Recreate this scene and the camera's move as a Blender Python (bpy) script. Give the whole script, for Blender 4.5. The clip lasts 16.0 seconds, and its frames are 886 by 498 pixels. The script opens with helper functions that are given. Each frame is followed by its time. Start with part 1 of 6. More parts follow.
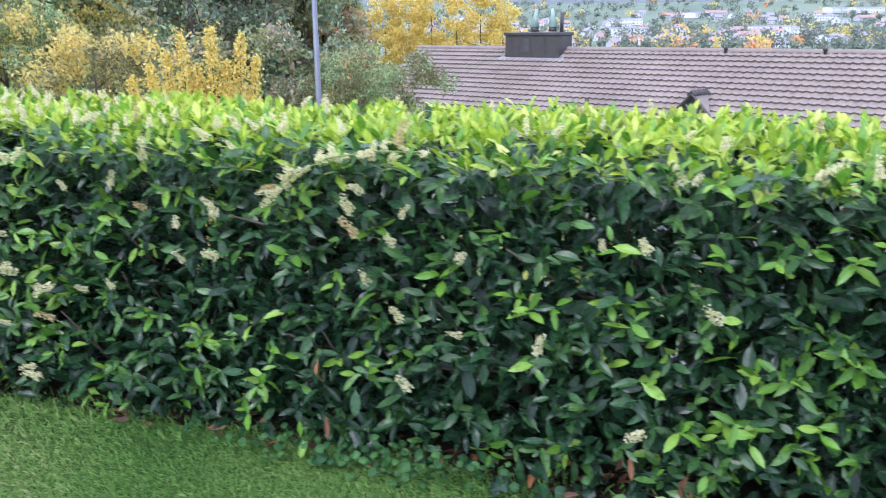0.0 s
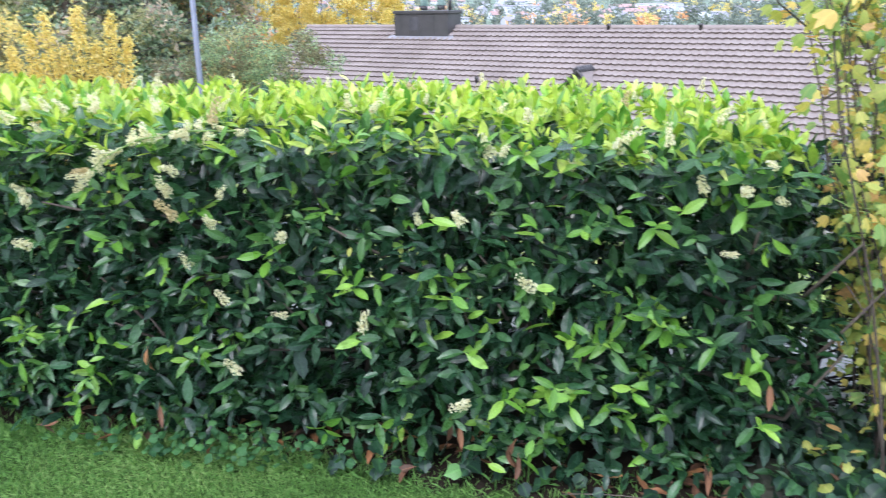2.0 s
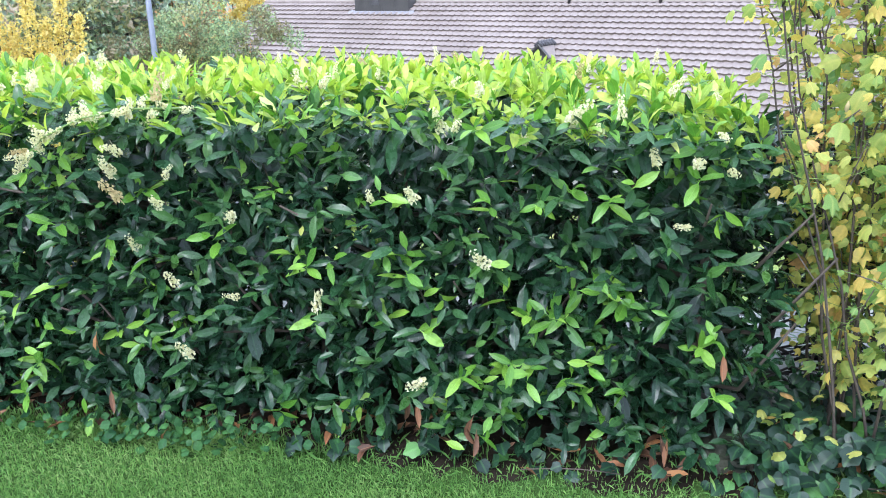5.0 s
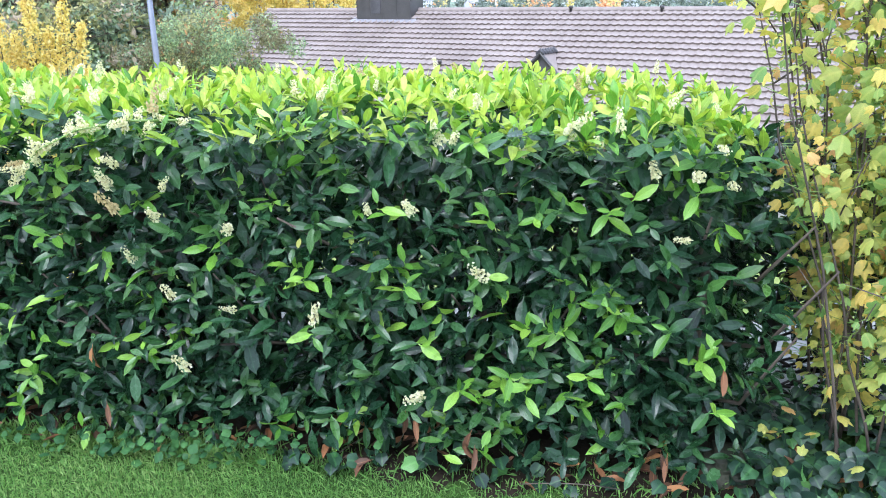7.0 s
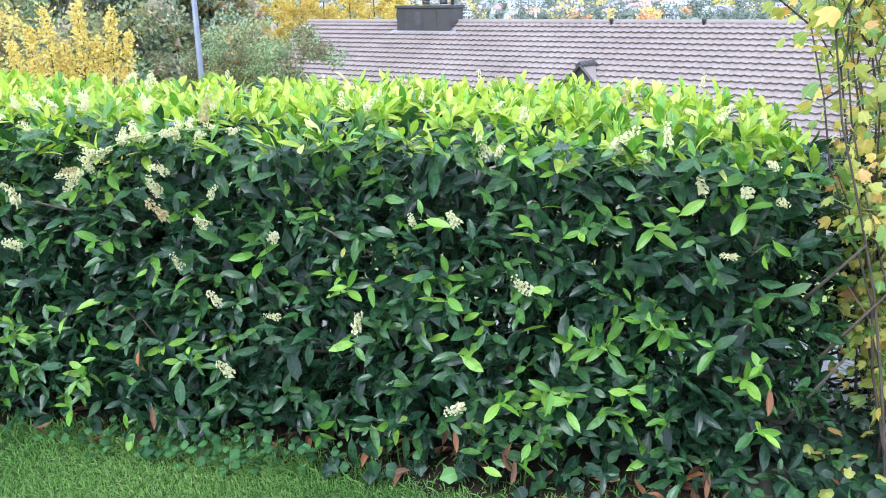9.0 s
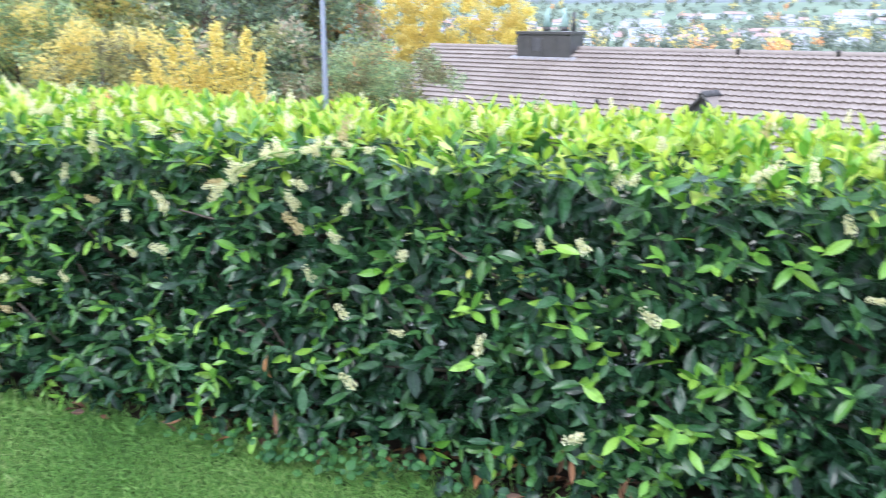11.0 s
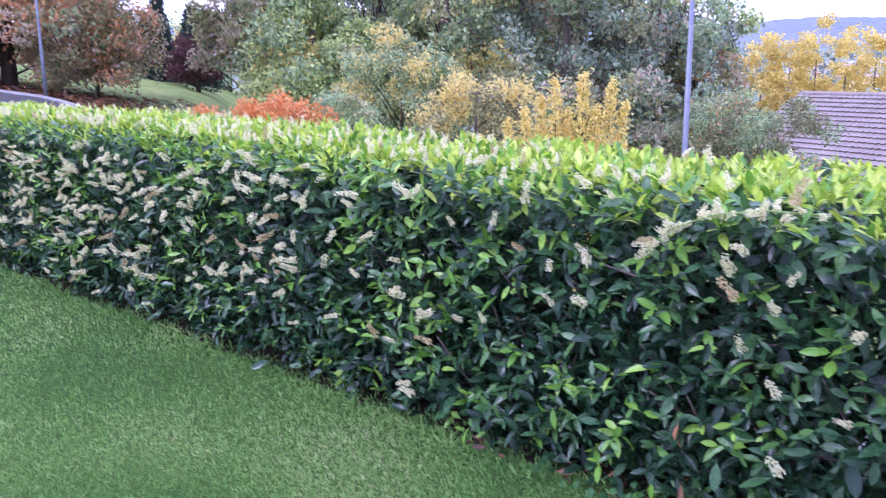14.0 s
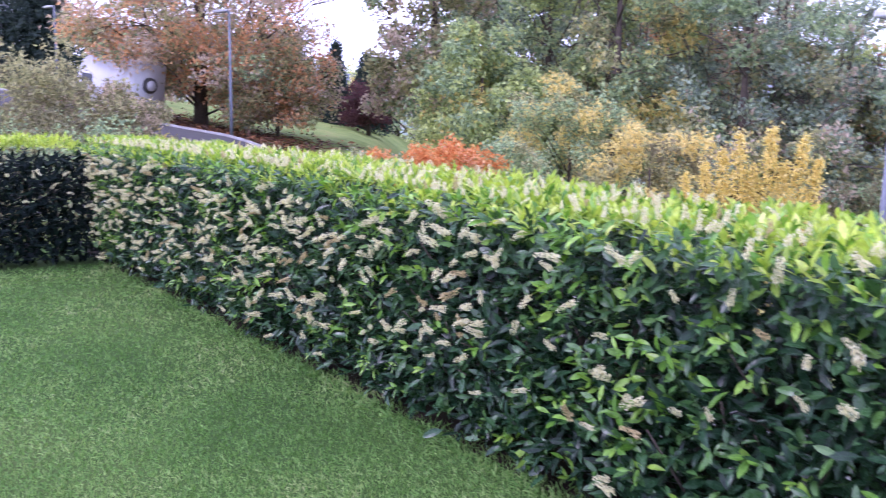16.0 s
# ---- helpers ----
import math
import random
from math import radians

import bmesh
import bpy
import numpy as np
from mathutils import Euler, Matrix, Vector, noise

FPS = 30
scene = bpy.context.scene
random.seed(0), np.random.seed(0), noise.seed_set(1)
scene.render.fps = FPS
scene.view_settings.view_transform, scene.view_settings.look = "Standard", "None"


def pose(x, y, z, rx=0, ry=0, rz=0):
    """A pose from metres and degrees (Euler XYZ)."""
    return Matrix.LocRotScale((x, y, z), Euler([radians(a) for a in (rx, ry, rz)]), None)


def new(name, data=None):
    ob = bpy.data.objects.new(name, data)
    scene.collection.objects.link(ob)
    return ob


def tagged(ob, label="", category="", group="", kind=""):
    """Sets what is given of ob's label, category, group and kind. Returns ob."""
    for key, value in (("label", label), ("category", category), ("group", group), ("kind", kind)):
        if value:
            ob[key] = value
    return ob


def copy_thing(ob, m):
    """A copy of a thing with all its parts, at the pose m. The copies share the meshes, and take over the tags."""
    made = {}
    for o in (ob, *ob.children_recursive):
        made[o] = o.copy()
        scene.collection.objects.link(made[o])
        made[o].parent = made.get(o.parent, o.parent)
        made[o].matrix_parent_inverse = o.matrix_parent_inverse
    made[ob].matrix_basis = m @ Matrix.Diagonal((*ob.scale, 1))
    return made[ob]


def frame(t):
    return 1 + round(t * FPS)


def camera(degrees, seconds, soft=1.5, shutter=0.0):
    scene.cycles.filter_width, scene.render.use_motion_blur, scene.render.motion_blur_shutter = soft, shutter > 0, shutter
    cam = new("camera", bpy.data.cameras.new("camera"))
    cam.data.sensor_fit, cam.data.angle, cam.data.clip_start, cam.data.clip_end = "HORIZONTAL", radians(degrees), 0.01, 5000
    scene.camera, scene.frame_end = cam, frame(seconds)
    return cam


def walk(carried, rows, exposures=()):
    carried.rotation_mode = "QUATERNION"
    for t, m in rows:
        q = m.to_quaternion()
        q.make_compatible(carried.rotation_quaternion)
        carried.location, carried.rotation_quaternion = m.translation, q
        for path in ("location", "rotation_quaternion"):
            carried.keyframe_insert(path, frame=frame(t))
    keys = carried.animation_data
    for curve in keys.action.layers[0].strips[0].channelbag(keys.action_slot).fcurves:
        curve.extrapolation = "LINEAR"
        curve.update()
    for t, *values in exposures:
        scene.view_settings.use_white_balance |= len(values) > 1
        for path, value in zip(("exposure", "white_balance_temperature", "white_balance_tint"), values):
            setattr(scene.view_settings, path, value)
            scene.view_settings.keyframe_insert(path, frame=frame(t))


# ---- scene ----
cam = camera(56.5, 16.0, soft=1.0, shutter=0.6)
METRES, EYE, TILT, LEAN, TURN = 1.3, 1.55, -15.0, 0.5, 20.0
ROWS = [
    (0.0, 0.0, 0.0, 0.0, 0.0, 0.0, -0.0),
    (0.5, 0.1261, 0.0065, -0.0083, -0.57, -0.67, -0.31),
    (1.0, 0.147, 0.0033, -0.0035, -2.01, -1.2, 0.54),
    (1.5, 0.1636, -0.0024, -0.008, -3.79, -1.14, 1.08),
    (2.0, 0.1956, -0.0055, -0.0131, -6.69, -1.49, 2.14),
    (2.5, 0.2128, -0.0049, -0.017, -9.15, -2.05, 2.47),
    (3.0, 0.2005, 0.0022, -0.0251, -8.26, -3.03, 1.66),
    (3.5, 0.1959, 0.015, -0.0231, -6.29, -3.57, 1.46),
    (4.0, 0.2021, 0.0123, -0.023, -6.42, -3.64, 2.15),
    (4.5, 0.2159, 0.0116, -0.0174, -7.59, -3.59, 2.56),
    (5.0, 0.2259, 0.0156, -0.0142, -9.12, -3.22, 3.03),
    (7.5, 0.2379, 0.0282, -0.0003, -8.83, -2.53, 2.98),
    (8.0, 0.2304, 0.0266, 0.0013, -7.72, -2.24, 2.58),
    (10.5, 0.1935, 0.0198, -0.0033, -3.17, -0.78, 0.63),
    (11.0, 0.1711, 0.0181, 0.0, 0.96, -0.12, -0.88),
    (11.5, 0.1367, 0.0215, 0.0022, 7.02, 0.17, -2.54),
    (12.0, 0.1119, 0.0181, 0.007, 11.51, 0.53, -3.57),
    (12.5, 0.0902, 0.0208, 0.008, 14.38, 0.71, -4.37),
    (13.0, 0.0553, 0.0187, 0.0115, 18.26, 0.84, -5.46),
    (13.5, 0.0001, 0.0143, 0.0141, 21.76, 1.04, -6.13),
    (14.0, -0.0669, 0.0208, 0.0218, 23.79, 1.64, -6.1),
    (14.5, -0.14, 0.029, 0.0282, 25.37, 2.57, -5.62),
    (15.0, -0.2015, 0.0654, 0.0387, 27.42, 3.13, -6.17),
    (15.5, -0.2739, 0.1632, 0.061, 30.83, 3.6, -8.09),
    (16.0, -0.356, 0.225, 0.0726, 34.35, 3.41, -10.01),
]
EXPOSURES = [(0.0, 0.65, 5700, 20), (1.5, 0.84, 5800, 16), (2.5, 0.99, 5720, 17), (3.5, 1.12, 5700, 15), (5.0, 1.13, 5640, 13), (8.0, 1.09, 5620, 13), (10.5, 1.06, 5680, 12), (11.0, 1.10, 5750, 12), (11.5, 1.11, 5850, 15), (12.0, 0.95, 5800, 19), (12.5, 0.82, 5600, 29), (13.5, 0.77, 5130, 47), (14.5, 0.74, 5180, 49), (15.0, 0.66, 5230, 49), (16.0, 0.69, 5420, 49)]
walk(cam, [(t, pose(0, 0, EYE, TILT, LEAN, TURN) @ pose(METRES * x, METRES * y, METRES * z, 90 + pitch, roll, yaw)) for t, x, y, z, yaw, pitch, roll in ROWS], EXPOSURES)

# ---- world and sun: a bright overcast sky ----
SUN_UP, SUN_TURN = 48.0, 200.0
world = bpy.data.worlds.new("overcast")
scene.world = world
world.use_nodes = True
wn = world.node_tree
sky = wn.nodes.new("ShaderNodeTexSky")
sky.sky_type, sky.sun_disc = "NISHITA", False
sky.sun_elevation, sky.sun_rotation = radians(SUN_UP), radians(SUN_TURN)
sky.air_density, sky.dust_density = 1.0, 4.0
cloud = wn.nodes.new("ShaderNodeMixRGB")
cloud.inputs[0].default_value = 0.85
cloud.inputs[2].default_value = (11.3, 12.2, 14.2, 1)
wn.links.new(sky.outputs[0], cloud.inputs[1])
wn.links.new(cloud.outputs[0], wn.nodes["Background"].inputs[0])
wn.nodes["Background"].inputs[1].default_value = 0.12
lamp = bpy.data.lights.new("sun", "SUN")
lamp.energy, lamp.angle, lamp.color = 1.2, radians(20), (1.0, 0.97, 0.92)
sun = new("sun", lamp)
sun.matrix_world = pose(0, 0, 30, 90 - SUN_UP, 0, 180 - SUN_TURN)

rng = np.random.default_rng(7)


# ---- materials ----
def tree_of(name):
    m = bpy.data.materials.new(name)
    m.use_nodes = True
    return m, m.node_tree.nodes, m.node_tree.links


def colour_ramp(nodes, stops):
    r = nodes.new("ShaderNodeValToRGB")
    e = r.color_ramp.elements
    while len(e) < len(stops):
        e.new(0.5)
    for k, (at, c) in enumerate(stops):
        e[k].position, e[k].color = at, (*c, 1)
    return r


def leaf_material(name, stops, rough=0.35, through_light=0.25, vein=0.15, spots=0.0, spec=0.5, tint=(1.2, 1.25, 0.6), patches=0.0):
    """A leaf: each has its own tone from stops, a paler midrib, faint side veins and a translucent back."""
    m, n, l = tree_of(name)
    b = n["Principled BSDF"]
    geo, info, uv = n.new("ShaderNodeNewGeometry"), n.new("ShaderNodeObjectInfo"), n.new("ShaderNodeUVMap")
    add = n.new("ShaderNodeMath")
    add.operation = "ADD"
    l.new(geo.outputs["Random Per Island"], add.inputs[0])
    l.new(info.outputs["Random"], add.inputs[1])
    frac = n.new("ShaderNodeMath")
    frac.operation = "FRACT"
    l.new(add.outputs[0], frac.inputs[0])
    ramp = colour_ramp(n, stops)
    l.new(frac.outputs[0], ramp.inputs[0])
    if patches:
        where, zone = n.new("ShaderNodeTexCoord"), n.new("ShaderNodeTexNoise")
        zone.inputs["Scale"].default_value, zone.inputs["Detail"].default_value = patches, 4
        l.new(where.outputs["Object"], zone.inputs[0])
        spread = n.new("ShaderNodeMapRange")
        spread.inputs[1].default_value, spread.inputs[2].default_value = 0.36, 0.64
        l.new(zone.outputs[0], spread.inputs[0])
        blend = n.new("ShaderNodeMix")
        blend.inputs[0].default_value = 0.4
        l.new(frac.outputs[0], blend.inputs[2])
        l.new(spread.outputs[0], blend.inputs[3])
        l.new(blend.outputs[0], ramp.inputs[0])
    sep = n.new("ShaderNodeSeparateXYZ")
    l.new(uv.outputs[0], sep.inputs[0])
    dist = n.new("ShaderNodeMath")
    dist.operation = "ABSOLUTE"
    l.new(sep.outputs[0], dist.inputs[0])
    rib = n.new("ShaderNodeMapRange")
    rib.inputs[1].default_value, rib.inputs[2].default_value = 0.0, 0.09
    rib.inputs[3].default_value, rib.inputs[4].default_value = vein * 2.2, 0.0
    l.new(dist.outputs[0], rib.inputs[0])
    wave = n.new("ShaderNodeTexWave")
    wave.inputs["Scale"].default_value, wave.inputs["Distortion"].default_value = 4.0, 0.6
    comb = n.new("ShaderNodeCombineXYZ")
    side = n.new("ShaderNodeMath")
    side.operation = "MULTIPLY_ADD"
    side.inputs[1].default_value = -0.35
    l.new(dist.outputs[0], side.inputs[0])
    l.new(sep.outputs[1], side.inputs[2])
    l.new(side.outputs[0], comb.inputs[0])
    l.new(comb.outputs[0], wave.inputs[0])
    veins = n.new("ShaderNodeMath")
    veins.operation = "MULTIPLY_ADD"
    veins.inputs[1].default_value = vein * 0.45
    l.new(wave.outputs[1], veins.inputs[0])
    l.new(rib.outputs[0], veins.inputs[2])
    pale = n.new("ShaderNodeMixRGB")
    pale.blend_type = "ADD"
    pale.inputs[2].default_value = (stops[-1][1][0], stops[-1][1][1], stops[-1][1][2], 1)
    l.new(veins.outputs[0], pale.inputs[0])
    l.new(ramp.outputs[0], pale.inputs[1])
    blot = n.new("ShaderNodeTexNoise")
    blot.inputs["Scale"].default_value = 45.0
    tex = n.new("ShaderNodeTexCoord")
    l.new(tex.outputs["Object"], blot.inputs[0])
    mottle = n.new("ShaderNodeMapRange")
    mottle.inputs[1].default_value, mottle.inputs[2].default_value = 0.3, 0.75
    mottle.inputs[3].default_value, mottle.inputs[4].default_value = 0.75, 1.2
    l.new(blot.outputs[0], mottle.inputs[0])
    tone = n.new("ShaderNodeMixRGB")
    tone.blend_type = "MULTIPLY"
    tone.inputs[0].default_value = 1.0
    l.new(pale.outputs[0], tone.inputs[1])
    l.new(mottle.outputs[0], tone.inputs[2])
    last = tone
    if spots:
        brown = n.new("ShaderNodeMixRGB")
        brown.inputs[2].default_value = (0.16, 0.07, 0.02, 1)
        spot = n.new("ShaderNodeMapRange")
        spot.inputs[1].default_value, spot.inputs[2].default_value = 0.62, 0.72
        spot.inputs[4].default_value = spots
        l.new(blot.outputs[0], spot.inputs[0])
        l.new(spot.outputs[0], brown.inputs[0])
        l.new(tone.outputs[0], brown.inputs[1])
        last = brown
    l.new(last.outputs[0], b.inputs["Base Color"])
    b.inputs["Specular IOR Level"].default_value = spec
    bump = n.new("ShaderNodeBump")
    bump.inputs["Strength"].default_value = 0.35 if vein else 0.0
    bump.inputs["Distance"].default_value = 0.005
    bulge = n.new("ShaderNodeMath")
    bulge.operation = "MULTIPLY_ADD"
    bulge.inputs[1].default_value, bulge.inputs[2].default_value = -1.0, 1.0
    l.new(dist.outputs[0], bulge.inputs[0])
    arch = n.new("ShaderNodeMath")
    arch.operation = "MULTIPLY"
    l.new(bulge.outputs[0], arch.inputs[0])
    l.new(dist.outputs[0], arch.inputs[1])
    relief = n.new("ShaderNodeMath")
    relief.operation = "MULTIPLY_ADD"
    relief.inputs[1].default_value = 0.05
    l.new(wave.outputs[1], relief.inputs[0])
    l.new(arch.outputs[0], relief.inputs[2])
    l.new(relief.outputs[0], bump.inputs["Height"])
    gloss = n.new("ShaderNodeMapRange")
    gloss.inputs[1].default_value, gloss.inputs[2].default_value = 0.3, 0.7
    gloss.inputs[3].default_value, gloss.inputs[4].default_value = rough * 0.75, rough * 1.5
    l.new(blot.outputs[0], gloss.inputs[0])
    l.new(gloss.outputs[0], b.inputs["Roughness"])
    ripple = n.new("ShaderNodeBump")
    ripple.inputs["Strength"].default_value = 0.1 if vein else 0.0
    ripple.inputs["Distance"].default_value = 0.006
    l.new(blot.outputs[0], ripple.inputs["Height"])
    l.new(bump.outputs[0], ripple.inputs["Normal"])
    l.new(ripple.outputs[0], b.inputs["Normal"])
    if through_light:
        t = n.new("ShaderNodeBsdfTranslucent")
        warm = n.new("ShaderNodeMixRGB")
        warm.blend_type = "MULTIPLY"
        warm.inputs[0].default_value = 1.0
        warm.inputs[2].default_value = (*tint, 1)
        l.new(last.outputs[0], warm.inputs[1])
        l.new(warm.outputs[0], t.inputs[0])
        mix = n.new("ShaderNodeMixShader")
        mix.inputs[0].default_value = through_light
        l.new(b.outputs[0], mix.inputs[1])
        l.new(t.outputs[0], mix.inputs[2])
        l.new(mix.outputs[0], n["Material Output"].inputs[0])
    return m


def surface(name, a, b, scale=4.0, rough=0.8, metal=0.0, bump=0.3, fine=40.0, island=0.0, spec=0.5):
    """A rough surface of two tones in patches, with fine grain and relief."""
    m, n, l = tree_of(name)
    p = n["Principled BSDF"]
    tex = n.new("ShaderNodeTexCoord")
    n1, n2 = n.new("ShaderNodeTexNoise"), n.new("ShaderNodeTexNoise")
    n1.inputs["Scale"].default_value, n2.inputs["Scale"].default_value = scale, fine
    n1.inputs["Detail"].default_value = n2.inputs["Detail"].default_value = 5
    for k in (n1, n2):
        l.new(tex.outputs["Object"], k.inputs[0])
    half = n.new("ShaderNodeMath")
    half.operation = "MULTIPLY_ADD"
    half.inputs[1].default_value = 0.45
    l.new(n2.outputs[0], half.inputs[0])
    less = n.new("ShaderNodeMath")
    less.operation = "MULTIPLY"
    less.inputs[1].default_value = 0.6
    l.new(n1.outputs[0], less.inputs[0])
    l.new(less.outputs[0], half.inputs[2])
    last = half
    if island:
        geo, info = n.new("ShaderNodeNewGeometry"), n.new("ShaderNodeObjectInfo")
        both = n.new("ShaderNodeMath")
        l.new(geo.outputs["Random Per Island"], both.inputs[0])
        l.new(info.outputs["Random"], both.inputs[1])
        fr = n.new("ShaderNodeMath")
        fr.operation = "FRACT"
        l.new(both.outputs[0], fr.inputs[0])
        more = n.new("ShaderNodeMath")
        more.operation = "MULTIPLY_ADD"
        more.inputs[1].default_value = island
        l.new(fr.outputs[0], more.inputs[0])
        l.new(half.outputs[0], more.inputs[2])
        last = more
    r = colour_ramp(n, [(0.3, a), (0.75 + 0.3 * island, b)])
    l.new(last.outputs[0], r.inputs[0])
    l.new(r.outputs[0], p.inputs["Base Color"])
    p.inputs["Roughness"].default_value, p.inputs["Metallic"].default_value = rough, metal
    p.inputs["Specular IOR Level"].default_value = spec
    if bump:
        bp = n.new("ShaderNodeBump")
        bp.inputs["Strength"].default_value = bump
        bp.inputs["Distance"].default_value = 0.01
        l.new(half.outputs[0], bp.inputs["Height"])
        l.new(bp.outputs[0], p.inputs["Normal"])
    return m


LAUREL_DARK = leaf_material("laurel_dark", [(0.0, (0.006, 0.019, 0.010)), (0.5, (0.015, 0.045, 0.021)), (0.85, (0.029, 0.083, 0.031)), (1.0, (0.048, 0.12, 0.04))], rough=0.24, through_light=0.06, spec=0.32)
# darker copy of the laurel leaf: shade of the cross hedge's face painted in
LAUREL_SHADED = leaf_material("laurel_shaded", [(0.0, (0.004, 0.009, 0.009)), (0.7, (0.008, 0.017, 0.014)), (1.0, (0.018, 0.036, 0.022))], rough=0.45, through_light=0.03, spec=0.1)
LAUREL_MID = leaf_material("laurel_mid", [(0.0, (0.02, 0.062, 0.02)), (0.6, (0.042, 0.115, 0.03)), (1.0, (0.095, 0.21, 0.045))], rough=0.28, through_light=0.16, spec=0.5)
LAUREL_FRESH = leaf_material("laurel_fresh", [(0.0, (0.07, 0.19, 0.022)), (0.5, (0.14, 0.32, 0.035)), (1.0, (0.30, 0.50, 0.07))], rough=0.3, through_light=0.28, vein=0.10)
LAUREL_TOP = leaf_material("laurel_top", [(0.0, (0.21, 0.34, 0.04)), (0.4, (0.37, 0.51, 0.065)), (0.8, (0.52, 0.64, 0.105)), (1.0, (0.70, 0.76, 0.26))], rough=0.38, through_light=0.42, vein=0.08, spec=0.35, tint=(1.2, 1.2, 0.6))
DEAD_LEAF = leaf_material("dead_leaf", [(0.0, (0.04, 0.022, 0.015)), (0.55, (0.13, 0.06, 0.03)), (0.85, (0.30, 0.13, 0.05)), (1.0, (0.50, 0.24, 0.09))], rough=0.6, through_light=0.1, tint=(1, 1, 1))
IVY_LEAF = leaf_material("ivy_leaf", [(0.0, (0.008, 0.022, 0.016)), (0.7, (0.016, 0.042, 0.026)), (0.93, (0.03, 0.08, 0.035)), (1.0, (0.09, 0.22, 0.045))], rough=0.36, through_light=0.06, vein=0.12, spec=0.35)
CLOVER_LEAF = leaf_material("herb_leaf", [(0.0, (0.025, 0.08, 0.03)), (1.0, (0.07, 0.18, 0.05))], rough=0.5, through_light=0.2, vein=0.05, spec=0.2)
YELLOW_LEAF = leaf_material("yellow_leaf", [(0.0, (0.12, 0.27, 0.06)), (0.28, (0.30, 0.42, 0.09)), (0.6, (0.50, 0.52, 0.12)), (0.88, (0.72, 0.58, 0.13)), (1.0, (0.62, 0.36, 0.14))], rough=0.5, through_light=0.4, spots=0.3, vein=0.08, tint=(1.1, 1.05, 0.7))
PETAL = leaf_material("cream_petal", [(0.0, (0.78, 0.74, 0.45)), (0.6, (0.88, 0.85, 0.58)), (0.9, (0.90, 0.88, 0.66)), (1.0, (0.66, 0.58, 0.32))], rough=0.7, through_light=0.5, vein=0.0, spec=0.2, tint=(1, 1, 0.91))
FADED = leaf_material("faded_petal", [(0.0, (0.50, 0.41, 0.20)), (1.0, (0.64, 0.54, 0.30))], rough=0.7, through_light=0.3, vein=0.0, spec=0.2, tint=(1, 1, 0.85))
STALK = surface("green_stalk", (0.12, 0.22, 0.04), (0.25, 0.35, 0.09), rough=0.5, bump=0)
DARK_WOOD = surface("dark_wood", (0.008, 0.007, 0.006), (0.03, 0.025, 0.02), 9, 0.9, bump=0.6, fine=60)
BARK = surface("bark", (0.035, 0.026, 0.02), (0.12, 0.09, 0.065), 9, 0.9, bump=0.8, fine=60)
TWIG = surface("twig", (0.045, 0.034, 0.028), (0.13, 0.10, 0.075), 12, 0.8)
GRASS = leaf_material("grass_blade", [(0.0, (0.07, 0.158, 0.039)), (0.3, (0.126, 0.266, 0.062)), (0.62, (0.215, 0.38, 0.098)), (0.86, (0.35, 0.475, 0.165)), (1.0, (0.56, 0.54, 0.31))], rough=0.5, through_light=0.3, vein=0.0, spec=0.2, tint=(1.1, 1.15, 0.8), patches=0.9)
SOIL = surface("soil", (0.010, 0.008, 0.006), (0.038, 0.029, 0.02), 9, 0.95, bump=1.0, fine=70, spec=0.08)
STONE = surface("mossy_stone", (0.02, 0.03, 0.015), (0.10, 0.095, 0.075), 14, 0.95, bump=1.0, fine=70, spec=0.1)
TILE = surface("roof_tile", (0.158, 0.124, 0.107), (0.29, 0.242, 0.212), 0.5, 0.75, bump=0.2, fine=14, island=0.12)
TILE_DARK = surface("dark_tile", (0.03, 0.028, 0.03), (0.10, 0.095, 0.10), 3, 0.6, bump=0.2)
CLADDING = surface("dark_cladding", (0.035, 0.033, 0.033), (0.08, 0.073, 0.07), 2.5, 0.5, bump=0.1)
LEAD = surface("lead_flashing", (0.22, 0.21, 0.22), (0.38, 0.37, 0.38), 3, 0.5, 0.3, bump=0.1)
COPPER = surface("green_copper", (0.20, 0.33, 0.29), (0.42, 0.52, 0.48), 6, 0.6, bump=0.1)
STEEL = surface("galvanised_steel", (0.13, 0.145, 0.18), (0.20, 0.215, 0.25), 5, 0.5, 0.2, bump=0.05)
RENDER_GREY = surface("beige_render", (0.26, 0.25, 0.23), (0.36, 0.35, 0.32), 0.6, 0.85, bump=0.1)
PATH_STONE = surface("path_gravel", (0.11, 0.112, 0.095), (0.24, 0.24, 0.205), 3, 0.9)
PLASTER = surface("white_plaster", (0.55, 0.57, 0.60), (0.74, 0.75, 0.77), 0.6, 0.85, bump=0.1)
ASPHALT = surface("asphalt", (0.042, 0.04, 0.04), (0.075, 0.072, 0.071), 1.5, 0.9, bump=0.3)
KERB = surface("kerb_stone", (0.28, 0.27, 0.26), (0.45, 0.44, 0.42), 3, 0.85)
PAINT_WHITE = surface("white_paint", (0.46, 0.46, 0.50), (0.60, 0.60, 0.63), 1, 0.4, bump=0)
GLASS_DARK = surface("dark_glass", (0.02, 0.023, 0.027), (0.04, 0.045, 0.05), 1, 0.1, bump=0)
RUBBER = surface("rubber", (0.015, 0.015, 0.016), (0.03, 0.03, 0.03), 5, 0.8)
# far roofs, paled by distance haze painted into their colours
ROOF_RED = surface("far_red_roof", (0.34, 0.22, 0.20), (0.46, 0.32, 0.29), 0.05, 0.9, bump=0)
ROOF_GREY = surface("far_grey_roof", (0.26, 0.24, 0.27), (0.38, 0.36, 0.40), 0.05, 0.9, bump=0)


